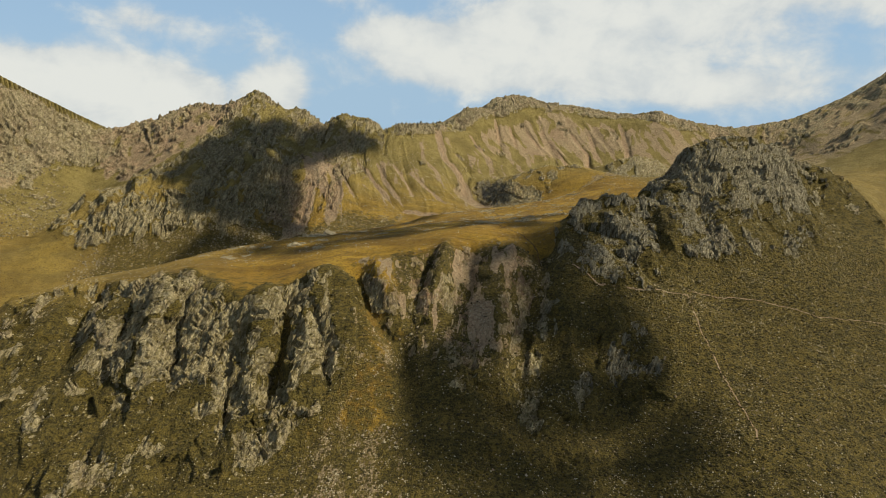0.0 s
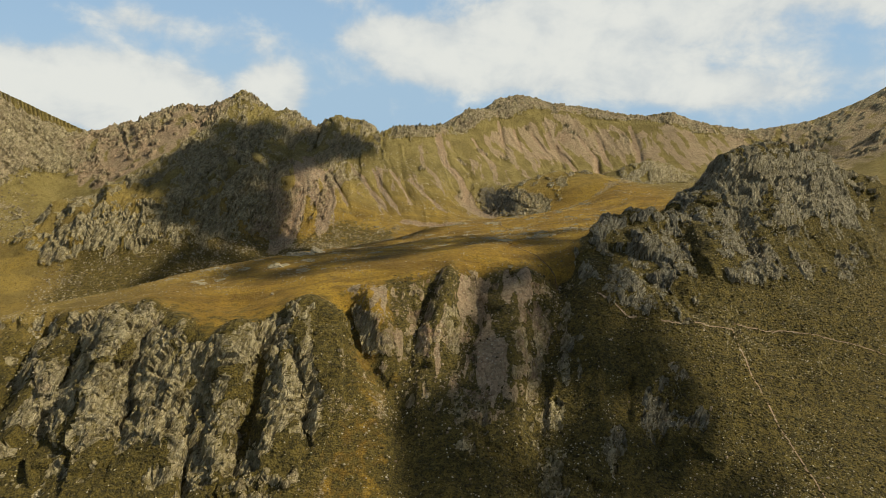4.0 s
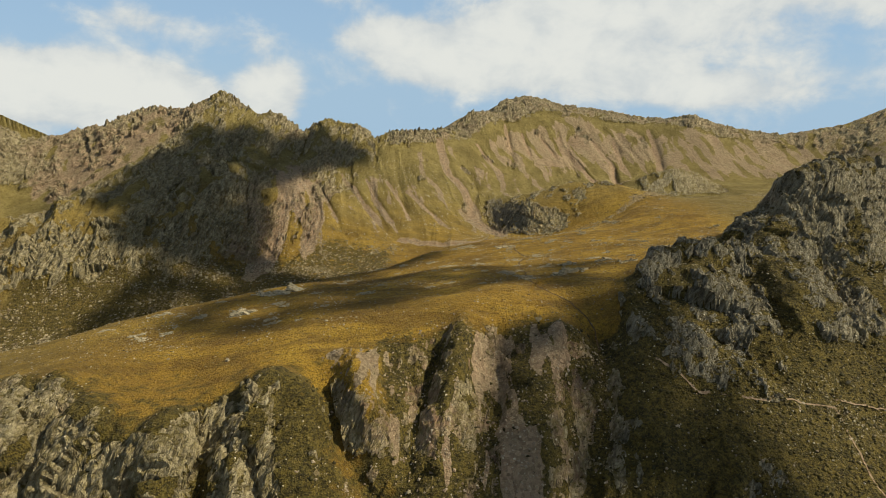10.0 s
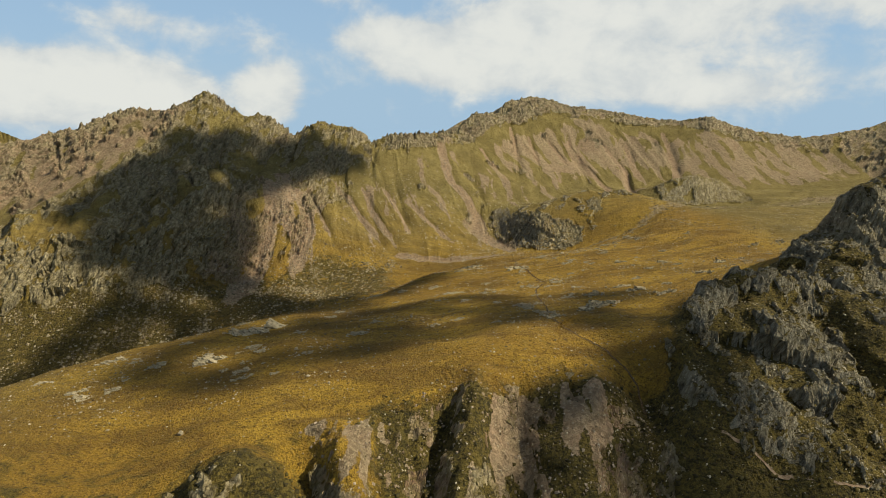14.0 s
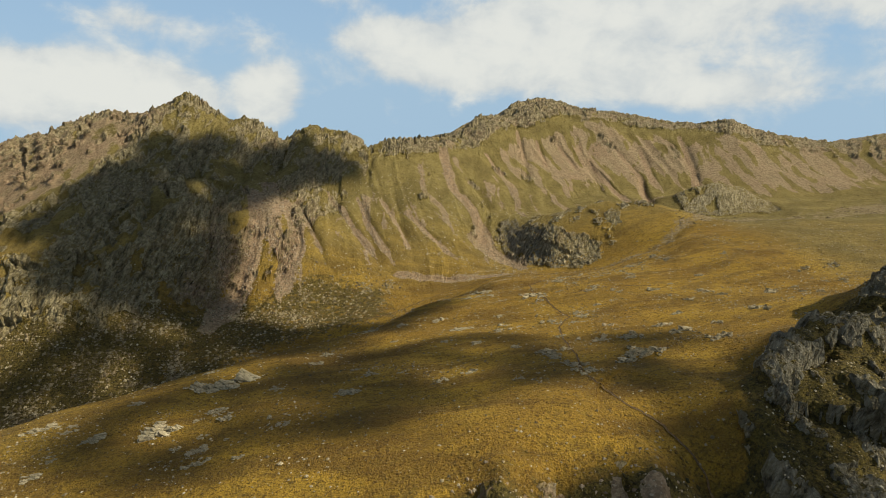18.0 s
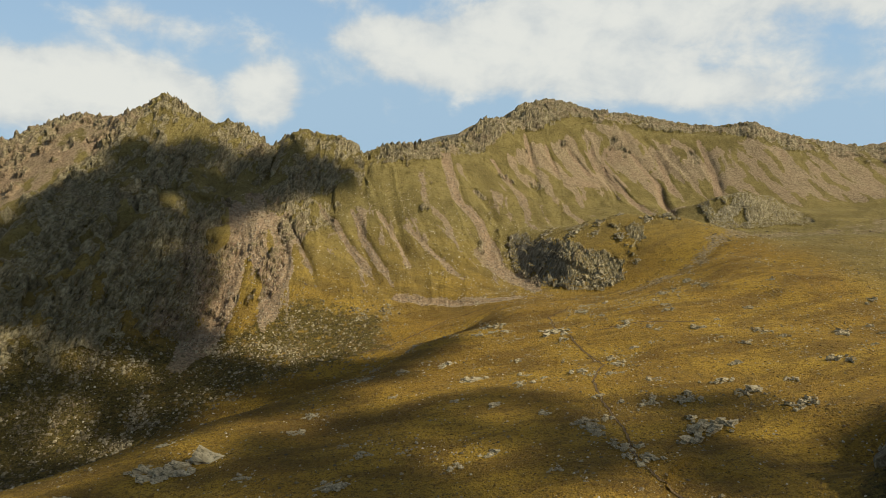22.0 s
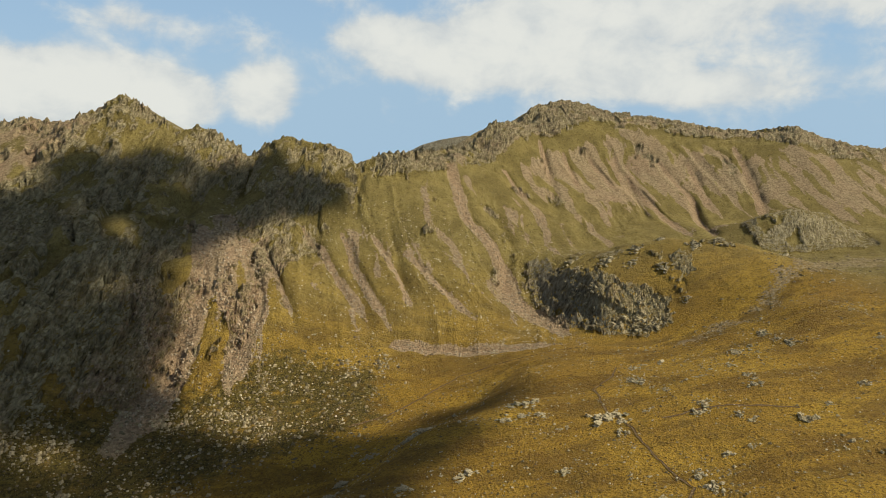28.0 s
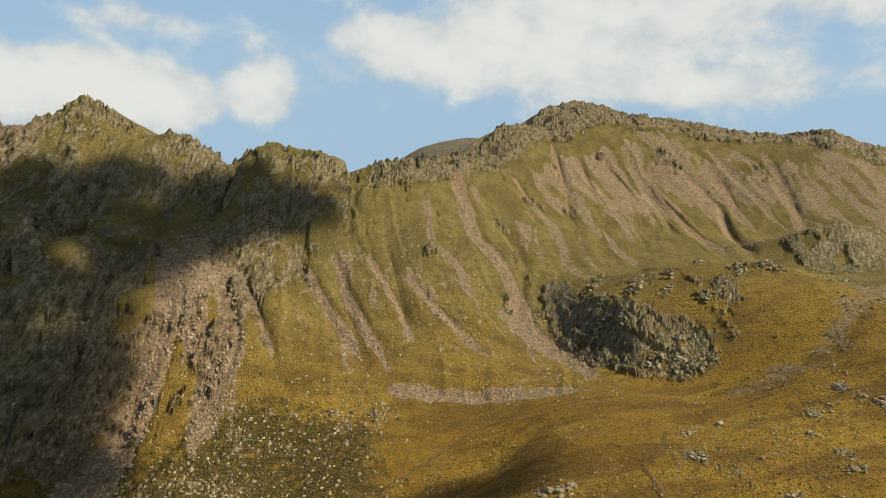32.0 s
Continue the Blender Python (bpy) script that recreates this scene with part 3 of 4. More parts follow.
# ---- materials ----
def material(name):
    mat = bpy.data.materials.new(name)
    mat.use_nodes = True
    return mat, Nodes(mat.node_tree)


def finish(n, colour, rough, bump=None, distance=0.1, strength=1.0):
    shader = n.add("ShaderNodeBsdfPrincipled")
    n.put(shader.inputs["Base Color"], colour)
    n.put(shader.inputs["Roughness"], rough)
    shader.inputs["Specular IOR Level"].default_value = 0.25
    if bump is not None:
        node = n.add("ShaderNodeBump")
        node.inputs["Strength"].default_value = strength
        node.inputs["Distance"].default_value = distance
        n.put(node.inputs["Height"], bump)
        n.put(shader.inputs["Normal"], node.outputs[0])
    n.put(n.add("ShaderNodeOutputMaterial").inputs[0], shader.outputs[0])



def fac(n, name):
    return n.add("ShaderNodeAttribute", attribute_name=name).outputs["Fac"]


earth, n = material("alpine_ground")
where = n.add("ShaderNodeTexCoord").outputs["Object"]
facing = n.add("ShaderNodeSeparateXYZ")
n.put(facing.inputs[0], n.add("ShaderNodeNewGeometry").outputs["Normal"])
tilt = n.add("ShaderNodeMapping")
n.put(tilt.inputs[0], where)
tilt.inputs["Rotation"].default_value = (radians(12), radians(-28), 0)
stretch = n.add("ShaderNodeMapping")
n.put(stretch.inputs[0], tilt.outputs[0])
stretch.inputs["Scale"].default_value = (1.0, 0.65, 0.38)
leaning = stretch.outputs[0]
speck = n.noise(where, 1.3, 3, 0.6)
tiny = n.noise(where, 3.2, 2, 0.6)
medium = n.noise(where, 0.22, 4, 0.6)
broad = n.noise(where, 0.022, 4, 0.55)
# turf
sweep = n.add("ShaderNodeMapping")
n.put(sweep.inputs[0], where)
sweep.inputs["Rotation"].default_value = (0, 0, radians(-35))
sweep.inputs["Scale"].default_value = (0.45, 1.3, 1.0)
swept = sweep.outputs[0]
turf = n.mix(n.step(broad, 0.36, 0.62), (0.45, 0.285, 0.034), (0.31, 0.185, 0.023))

# brown turf bands that also paint in the shade of the meadow's undulations
turf = n.mix(n.step(n.noise(swept, 0.06, 5, 0.6, 0.4), 0.45, 0.60, 0.0, 0.7), turf, (0.16, 0.092, 0.016))
turf = n.mix(n.step(medium, 0.48, 0.74, 0.0, 0.6), turf, (0.17, 0.118, 0.020))
turf = n.mix(n.step(speck, 0.52, 0.66, 0.0, 0.8), turf, (0.105, 0.058, 0.013))
tussock = n.noise(where, 0.62, 4, 0.68, 0.3)
turf = n.mix(n.step(tussock, 0.54, 0.63, 0.0, 0.6), turf, (0.11, 0.066, 0.013))
turf = n.mix(n.step(tussock, 0.42, 0.32, 0.0, 0.35), turf, (0.46, 0.30, 0.055))
turf = n.mix(n.step(tiny, 0.45, 0.34, 0.0, 0.65), turf, (0.085, 0.052, 0.012))
turf = n.mix(n.step(tiny, 0.62, 0.70, 0.0, 0.55), turf, (0.47, 0.37, 0.15))
# far turf: drier grass, with haze mixed into its muted colour
far_turf = n.mix(n.step(n.noise(where, 0.045, 5, 0.62, 0.5), 0.40, 0.62), (0.255, 0.212, 0.074), (0.165, 0.136, 0.045))
far_turf = n.mix(n.step(medium, 0.46, 0.68, 0.0, 0.7), far_turf, (0.155, 0.122, 0.036))
far_turf = n.mix(n.step(tussock, 0.53, 0.64, 0.0, 0.8), far_turf, (0.090, 0.064, 0.018))
far_turf = n.mix(n.step(speck, 0.56, 0.66, 0.0, 0.7), far_turf, (0.38, 0.30, 0.13))
far_turf = n.mix(n.step(tiny, 0.46, 0.34, 0.0, 0.6), far_turf, (0.070, 0.052, 0.018))
turf = n.mix(n.math("MULTIPLY", fac(n, "dry_haze"), 0.92), turf, far_turf)
shrub = n.mix(n.step(medium, 0.38, 0.62), (0.060, 0.050, 0.011), (0.13, 0.098, 0.018))
shrub = n.mix(n.step(speck, 0.42, 0.6, 0.0, 0.85), shrub, (0.022, 0.019, 0.007))
shrub = n.mix(n.step(n.noise(where, 0.5, 4, 0.66), 0.48, 0.62, 0.0, 0.8), shrub, (0.15, 0.115, 0.026))
rows = n.add("ShaderNodeSeparateXYZ")
n.put(rows.inputs[0], where)
tread = n.math("SINE", n.math("ADD", n.math("MULTIPLY", rows.outputs[2], 5.0), n.math("MULTIPLY", medium, 24.0)))
shrub = n.mix(n.math("MULTIPLY", n.step(tread, 0.25, 0.9, 0.0, 0.42), n.step(tussock, 0.40, 0.62)), shrub, (0.17, 0.125, 0.028))
shrub = n.mix(n.math("MULTIPLY", n.step(tread, -0.3, -0.9, 0.0, 0.42), n.step(tussock, 0.60, 0.40)), shrub, (0.030, 0.022, 0.007))
shrub = n.mix(n.step(tiny, 0.60, 0.69, 0.0, 0.6), shrub, (0.27, 0.205, 0.055))
heathy = n.step(n.math("ADD", fac(n, "heath"), n.math("MULTIPLY", n.math("SUBTRACT", medium, 0.5), 0.9)), 0.35, 0.65)
turf = n.mix(heathy, turf, shrub)
# rock: leaning strata with dark joints, pale weathered edges and lichen
grain = n.noise(leaning, 0.30, 6, 0.62, 0.3)
strata = n.add("ShaderNodeMapping")
n.put(strata.inputs[0], tilt.outputs[0])
strata.inputs["Scale"].default_value = (1.0, 0.30, 0.14)
cracks = n.noise(strata.outputs[0], 1.1, 5, 0.66, 0.5)
hairs = n.noise(where, 2.4, 4, 0.68, 0.3)
bent = n.add("ShaderNodeVectorMath", operation="MULTIPLY_ADD")
wobble = n.add("ShaderNodeTexNoise")
n.put(wobble.inputs["Vector"], where)
wobble.inputs["Scale"].default_value, wobble.inputs["Detail"].default_value = 0.5, 4.0
n.put(bent.inputs[0], wobble.outputs["Color"])
bent.inputs[1].default_value = (1.1, 1.1, 1.1)
n.put(bent.inputs[2], leaning)
facets, joints = [], []
for size in (0.34, 1.0):
    cell = n.add("ShaderNodeTexVoronoi", feature="F1")
    edge = n.add("ShaderNodeTexVoronoi", feature="DISTANCE_TO_EDGE")
    for node in (cell, edge):
        n.put(node.inputs["Vector"], bent.outputs[0])
        node.inputs["Scale"].default_value = size
    tones = n.add("ShaderNodeSeparateColor")
    n.put(tones.inputs[0], cell.outputs["Color"])
    facets.append(tones)
    joints.append(edge.outputs["Distance"])
stone = n.mix(n.step(grain, 0.36, 0.64), (0.165, 0.132, 0.068), (0.41, 0.345, 0.195))
stone = n.mix(n.step(facets[0].outputs[0], 0.3, 1.0, 0.0, 0.55), stone, (0.53, 0.455, 0.27))
stone = n.mix(n.step(facets[1].outputs[1], 0.5, 1.0, 0.0, 0.5), stone, (0.11, 0.091, 0.053))
stone = n.mix(n.step(facets[1].outputs[2], 0.7, 1.0, 0.0, 0.6), stone, (0.56, 0.485, 0.295))
stone = n.mix(n.step(cracks, 0.54, 0.66, 0.0, 0.7), stone, (0.54, 0.46, 0.28))
reddish = n.mix(n.step(grain, 0.3, 0.65), (0.16, 0.085, 0.052), (0.40, 0.24, 0.155))
stone = n.mix(n.math("MULTIPLY", fac(n, "pink"), n.step(medium, 0.3, 0.6, 0.35, 0.9)), stone, reddish)
stone = n.mix(n.step(n.noise(where, 0.5, 5, 0.6), 0.45, 0.61, 0.0, 0.62), stone, (0.20, 0.158, 0.048))
# far stone is paled to imitate haze
stone = n.mix(n.math("MULTIPLY", fac(n, "dry_haze"), 0.25), stone, n.mix(n.step(grain, 0.36, 0.6), (0.20, 0.175, 0.115), (0.43, 0.385, 0.265)))
# dark stone; the west sides' shade is put into the colour here too
stone = n.mix(n.math("MULTIPLY", fac(n, "dark_and_shade"), 0.62), stone, n.mix(n.step(cracks, 0.40, 0.60), (0.055, 0.056, 0.048), (0.22, 0.22, 0.185)))
stone = n.mix(n.step(cracks, 0.43, 0.33, 0.0, 0.75), stone, (0.022, 0.019, 0.012))
stone = n.mix(n.step(hairs, 0.42, 0.32, 0.0, 0.45), stone, (0.030, 0.025, 0.015))
stone = n.mix(n.step(joints[0], 0.03, 0.0, 0.0, 0.35), stone, (0.020, 0.017, 0.011))
stone = n.mix(n.step(joints[1], 0.04, 0.0, 0.0, 0.25), stone, (0.028, 0.023, 0.014))
# scree
cells = n.add("ShaderNodeTexVoronoi", feature="F1")
n.put(cells.inputs["Vector"], where)
cells.inputs["Scale"].default_value = 0.9
cell_tone = n.add("ShaderNodeSeparateColor")
n.put(cell_tone.inputs[0], cells.outputs["Color"])
gravel = n.mix(cell_tone.outputs[0], (0.20, 0.155, 0.088), (0.47, 0.375, 0.225))
gravel = n.mix(n.step(tiny, 0.42, 0.62, 0.0, 0.5), gravel, (0.14, 0.092, 0.048))
gravel = n.mix(n.math("MULTIPLY", fac(n, "pink"), 0.6), gravel, n.mix(cell_tone.outputs[1], (0.18, 0.113, 0.070), (0.50, 0.335, 0.215)))
# which lies where
ledge = n.step(facing.outputs[2], 0.60, 0.88)
bare = n.math("ADD", fac(n, "rock"), n.math("MULTIPLY", n.math("SUBTRACT", n.noise(where, 0.45, 5, 0.65), 0.5), 1.1))
bare = n.math("SUBTRACT", bare, n.math("MULTIPLY", ledge, 0.50))
is_rock = n.step(bare, 0.42, 0.56)
strewn = n.math("ADD", fac(n, "scree"), n.math("MULTIPLY", n.math("SUBTRACT", n.noise(where, 0.7, 4, 0.7), 0.5), 1.3))
is_scree = n.step(strewn, 0.45, 0.65)
colour = n.mix(is_scree, turf, gravel)
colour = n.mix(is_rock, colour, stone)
worn = n.math("ADD", n.math("MULTIPLY", cracks, 1.3), n.math("MULTIPLY", grain, 0.8))
worn = n.math("ADD", worn, n.math("MULTIPLY", hairs, 0.5))
worn = n.math("ADD", worn, n.math("ADD", n.math("MULTIPLY", facets[0].outputs[1], 0.5), n.math("MULTIPLY", facets[1].outputs[0], 0.3)))
worn = n.math("ADD", worn, n.math("ADD", n.step(joints[0], 0.0, 0.12, 0.0, 0.4), n.step(joints[1], 0.0, 0.14, 0.0, 0.25)))
soft_relief = n.math("ADD", n.math("MULTIPLY", speck, 1.1), n.math("ADD", n.math("MULTIPLY", tiny, 0.5), n.math("MULTIPLY", tussock, 1.2)))
lift = n.add("ShaderNodeMix", data_type="FLOAT")
n.put(lift.inputs[0], is_rock)
n.put(lift.inputs[2], soft_relief)
n.put(lift.inputs[3], worn)
finish(n, colour, 0.92, lift.outputs[0], 1.5)

ATTRIBUTES = {"rock": rock, "scree": scree, "pink": pink, "heath": heath, "dry_haze": dry_haze, "dark_and_shade": dark_and_shade}

def split_by_x(*limits):
    return sum((GX > x).astype(int) for x in limits)


crag_side = np.where(A["west crags"] > 0.5, 1, np.where(A["main crags"] > 0.5, 2, np.where((A["far face"] > 0.5) | (A["pink slabs"] > 0.5), 3, np.where(A["far right mountain"] > 0.5, 4, 0))))
REGIONS = [
    ("rocky_knoll", A["knoll"] > 0.5, "steep dark grey rocky knoll above the meadow", "hill", split_by_x(124, 158, 198, 240), ("shoulder", "rock_rib", "rock_rib", "rock_rib", "rock_rib")),
    ("cliff", A["crags"] > 0.5, "leaning grey-brown rock crags with grassy ledges", "cliff", split_by_x(-165, -132, -103, -75, -53, -36), ("rock_rib",) * 7),
    ("rock_buttress", A["buttress"] > 0.5, "dark rocky buttress below the pointed summit", "cliff", split_by_x(-205, -160), ("rock_rib",) * 3),
    ("rock_outcrop", A["rounded rock"] > 0.5, "rounded pale rock outcrop, its steep west face coloured as in shade", "rock", split_by_x(140), ("shade_toned_face", "pale_shoulder")),
    ("crag", A["red ribs"] > 0.5, "reddish broken rock ribs and rubble below the meadow", "cliff", split_by_x(14, 46), ("rock_rib",) * 3),
    ("mountain", A["west mountain"] > 0.5, "pale rocky mountain with grassy lower slopes", "mountain", split_by_x(-400), ("slope", "slope")),
    ("mountain_ridge", area([(-335, 760), (-330, 720), (-235, 690), (-170, 760), (-118, 750), (-98, 705), (-108, 670), (-118, 612), (-90, 618), (0, 640), (60, 652), (95, 660), (92, 735), (115, 752), (170, 740),
                             (250, 735), (350, 730), (520, 760), (560, 680), (640, 640), (1000, 620), (1100, 900), (800, 1060), (200, 1060), (-200, 880), (-320, 840)], 1.0) > 0.5,
     "jagged grey mountain ridge above grassy scree slopes", "mountain", crag_side, ("grass_slope", "crag", "summit_crag", "scree_slope", "shoulder")),
]
label_of = np.zeros(GX.shape, np.int8)
for k, region in enumerate(REGIONS, 1):
    label_of[region[1] & (label_of == 0)] = k


def touched(flags):
    return flags[:-1, :-1] | flags[:-1, 1:] | flags[1:, :-1] | flags[1:, 1:]


taken = np.zeros((len(YS) - 1, len(XS) - 1), bool)
for k, (name, _, label, category, piece, piece_names) in enumerate(REGIONS, 1):
    cells_here = touched(label_of == k) & ~taken
    taken |= cells_here
    thing = tagged(new(name), label, category)
    low = label_of == k
    thing.location = (float(GX[low].mean()), float(GY[low].mean()), float(H[low].min()))
    for j, part_name in enumerate(piece_names):
        mask = cells_here & (piece[:-1, :-1] == j)
        if mask.sum() < 20:
            continue
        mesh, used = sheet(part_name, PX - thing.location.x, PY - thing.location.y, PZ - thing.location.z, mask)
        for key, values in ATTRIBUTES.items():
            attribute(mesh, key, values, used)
        mesh.materials.append(earth)
        new(part_name, mesh).parent = thing
mesh, used = sheet("ground", PX, PY, PZ, ~touched(label_of > 0))
for key, values in ATTRIBUTES.items():
    attribute(mesh, key, values, used)
mesh.materials.append(earth)
ground = tagged(new("ground", mesh), "golden brown alpine grassland with heath and scree", "ground", kind="structure")

# a far rounded mountain seen over the saddle
fx, fy = np.meshgrid(np.linspace(-260, 560, 90), np.linspace(1250, 1650, 50))
fz = -64 - 0.0034 * (fx - 145)**2 - 0.0045 * (fy - 1400)**2 + 5 * fbm(fx / 60, fy / 60, fx * 0, 5, 601)
rock_saved = rock
rock = fx * 0 + 1.4
mesh, used = sheet("distant_mountain", fx, fy, fz)
for key, values in (("rock", rock), ("scree", fx * 0 + 0.3), ("pink", fx * 0 + 0.2), ("heath", fx * 0), ("dry_haze", fx * 0 + 1), ("dark_and_shade", fx * 0 + 1)):
    attribute(mesh, key, values, used)
mesh.materials.append(earth)
tagged(new("distant_mountain", mesh), "grey rounded mountain beyond the saddle", "mountain")
rock = rock_saved

# ---- loose things on the ground ----
dice = np.random.default_rng(7)
FLAT_UP = np.stack([-grad_x, -grad_y, np.ones_like(H)], -1) / norm[..., None]
CELL = np.outer(np.gradient(YS), np.gradient(XS))


def pick(weight, count):
    """Grid points drawn at random by weight."""
    w = (np.clip(weight, 0, None) * CELL).ravel()
    return dice.choice(w.size, size=count, p=w / w.sum())


def chip(seed):
    """A chip of stone: six corners, eight faces."""
    shake = np.random.default_rng(seed)
    pts = np.array([(1, 0, 0), (0, 1, 0), (-1, 0, 0), (0, -1, 0), (0, 0, 1), (0, 0, -0.5)]) * shake.uniform(0.7, 1.2, (6, 1)) + shake.uniform(-0.15, 0.15, (6, 3))
    return pts, np.array([(0, 1, 4), (1, 2, 4), (2, 3, 4), (3, 0, 4), (1, 0, 5), (2, 1, 5), (3, 2, 5), (0, 3, 5)])


def lump(seed, flat_ends):
    """A small angular stone: twelve corners, twenty faces."""
    bm = bmesh.new()
    bmesh.ops.create_icosphere(bm, subdivisions=1, radius=1.0)
    shake = np.random.default_rng(seed)
    pts = np.array([v.co[:] for v in bm.verts]) * (1 + shake.uniform(-0.35, 0.25, (len(bm.verts), 1)))
    pts[:, 2] = np.maximum(pts[:, 2], -flat_ends)
    tris = np.array([[v.index for v in f.verts] for f in bm.faces])
    bm.free()
    return pts, tris


def strew(name, weight, count, small, large, power, tall, mat, label, category, sink=0.25, flat_shade=True, contour=1.0):
    """Many small pieces in one mesh, set on the surface."""
    at = pick(weight, count)
    base = np.stack([PX.ravel()[at], PY.ravel()[at], PZ.ravel()[at]], -1)
    up = FLAT_UP.reshape(-1, 3)[at]
    scale = small + (large - small) * dice.random(count)**power
    turn = dice.uniform(0, 2 * math.pi, count)
    if contour > 1:
        turn = np.arctan2(up[:, 1], up[:, 0]) + math.pi / 2 + dice.normal(0, 0.3, count)
    side = np.stack([np.cos(turn), np.sin(turn), np.zeros(count)], -1)
    side -= up * (side * up).sum(-1, keepdims=True)
    side /= np.linalg.norm(side, axis=-1, keepdims=True)
    other = np.cross(up, side)
    base[:, :2] += dice.uniform(-0.4, 0.4, (count, 2))
    verts, faces, offset = [], [], 0
    kinds = dice.integers(0, 5, count)
    for kind in range(5):
        pts, tris = lump(40 + kind, 0.4) if large > 1.3 else chip(60 + kind)
        sel = kinds == kind
        m = int(sel.sum())
        wide = dice.uniform(0.6, 1.1, (m, 1, 1))
        local = (pts[None, :, 0:1] * contour * side[sel][:, None] + pts[None, :, 1:2] * wide * other[sel][:, None] + (pts[None, :, 2:3] * tall + tall * sink) * up[sel][:, None])
        verts.append((base[sel][:, None] + local * scale[sel][:, None, None]).reshape(-1, 3))
        faces.append((tris[None] + offset + np.arange(m)[:, None, None] * len(pts)).reshape(-1, 3))
        offset += m * len(pts)
    verts, faces = np.concatenate(verts), np.concatenate(faces)
    mesh = bpy.data.meshes.new(name)
    mesh.vertices.add(len(verts))
    mesh.vertices.foreach_set("co", verts.astype(np.float32).ravel())
    mesh.loops.add(faces.size)
    mesh.loops.foreach_set("vertex_index", faces.astype(np.int32).ravel())
    mesh.polygons.add(len(faces))
    mesh.polygons.foreach_set("loop_start", np.arange(0, faces.size, 3, dtype=np.int32))
    mesh.update(calc_edges=True)
    mesh.polygons.foreach_set("use_smooth", np.full(len(faces), not flat_shade))
    mesh.materials.append(mat)
    return tagged(new(name, mesh), label, category, kind="stuff")


def island_material(name, tones, rough=0.9):
    """Each loose piece takes its own tone between the given colours."""
    mat, n = material(name)
    ramp = n.add("ShaderNodeValToRGB")
    n.put(ramp.inputs[0], n.add("ShaderNodeNewGeometry").outputs["Random Per Island"])
    while len(ramp.color_ramp.elements) < len(tones):
        ramp.color_ramp.elements.new(0.5)
    for k, (element, tone) in enumerate(zip(ramp.color_ramp.elements, tones)):
        element.position, element.color = k / (len(tones) - 1), (*tone, 1)
    spot = n.noise(n.add("ShaderNodeTexCoord").outputs["Object"], 2.5, 4, 0.6)
    finish(n, n.mix(n.step(spot, 0.4, 0.65, 0.0, 0.5), ramp.outputs[0], tones[0]), rough, spot, 0.15)
    return mat


pale_stone = island_material("pale_stone", [(0.10, 0.080, 0.044), (0.21, 0.17, 0.095), (0.40, 0.34, 0.21), (0.17, 0.125, 0.068)])
pink_stone = island_material("pink_stone", [(0.15, 0.11, 0.07), (0.33, 0.25, 0.165), (0.45, 0.37, 0.26), (0.24, 0.19, 0.125)])
shrubs = island_material("heath_shrub", [(0.032, 0.026, 0.009), (0.065, 0.050, 0.013), (0.11, 0.085, 0.020), (0.045, 0.042, 0.014)])
tufts = island_material("dry_tuft", [(0.10, 0.058, 0.014), (0.20, 0.125, 0.028), (0.15, 0.11, 0.026), (0.075, 0.05, 0.014)])

open_turf = smooth(GY, 330, 380) * (1 - smooth(GY, 600, 660)) * (1 - rock) * smooth(GX, -260, -200) * (1 - smooth(GX, 280, 330))
clustered = smooth(blotch + 0.6 * patchy, -0.1, 0.6)
strew("meadow_stones", open_turf * (0.12 + clustered), 11000, 0.12, 0.75, 4.0, 0.6, pale_stone, "pale stones scattered over the meadow", "stones")
strew("boulder_field", A["boulder field"] * (0.08 + clustered**2) * (1 - rock), 12000, 0.18, 1.3, 5.0, 0.7, pale_stone, "grey boulders strewn over the valley floor", "boulders")
strew("scree_stones", scree * (A["far face"] + A["pink slabs"]).clip(0, 1) * (GY < 800), 11000, 0.2, 1.1, 4.0, 0.6, pink_stone, "pinkish scree stones below the ridge", "scree")
strew("fan_stones", A["brown fan"] * (0.3 + clustered) + 1.2 * A["red ribs"] * (1 - rock) + 0.12 * A["heath"] * (GY > 190), 9000, 0.14, 0.75, 3.5, 0.6, pink_stone, "light stones on the steep brown slope", "stones")
strew("moraine_stones", A["moraine"] * (0.3 + clustered), 2500, 0.2, 1.2, 4.0, 0.6, pale_stone, "grey moraine rubble beside the meadow", "stones")
bright_stone = island_material("bright_stone", [(0.28, 0.235, 0.145), (0.46, 0.40, 0.265), (0.60, 0.54, 0.40), (0.36, 0.295, 0.18)])
strew("meadow_chips", open_turf * (0.2 + clustered), 13000, 0.12, 0.50, 3.0, 0.7, bright_stone, "small pale stones in the meadow turf", "stones")
strew("slope_chips", (A["heath"] + 0.8 * A["heath west"] + 1.5 * A["brown fan"] + 0.8 * A["crags"] + A["knoll"]).clip(0, 2) * (0.2 + clustered) * (GY > 195) * (GX > -230) * (GX < 300) * (GY < 430), 22000,
      0.12, 0.48, 2.2, 0.7, bright_stone, "small light stones on the heath slope", "stones")
strew("face_chips", (A["far face"] + 0.45 * A["boulder field"]).clip(0, 1) * (GY < 760) * (1 - rock) * (0.3 + clustered), 7500, 0.14, 0.75, 4.5, 0.7, bright_stone, "small pale stones below the ridge", "stones")
strew("west_stones", A["west slabs"] + 0.5 * A["west mountain"] * (GX > -430), 2500, 0.3, 1.5, 3.0, 0.7, pale_stone, "pale rubble on the western slope", "stones")
low_slopes = np.clip(A["heath"] + 0.5 * A["knoll"] + 0.35 * A["crags"] + 0.15 * A["red ribs"], 0, 1) * (1 - rock) * (1 - 0.8 * scree) * (1 - 0.7 * A["red ribs"])
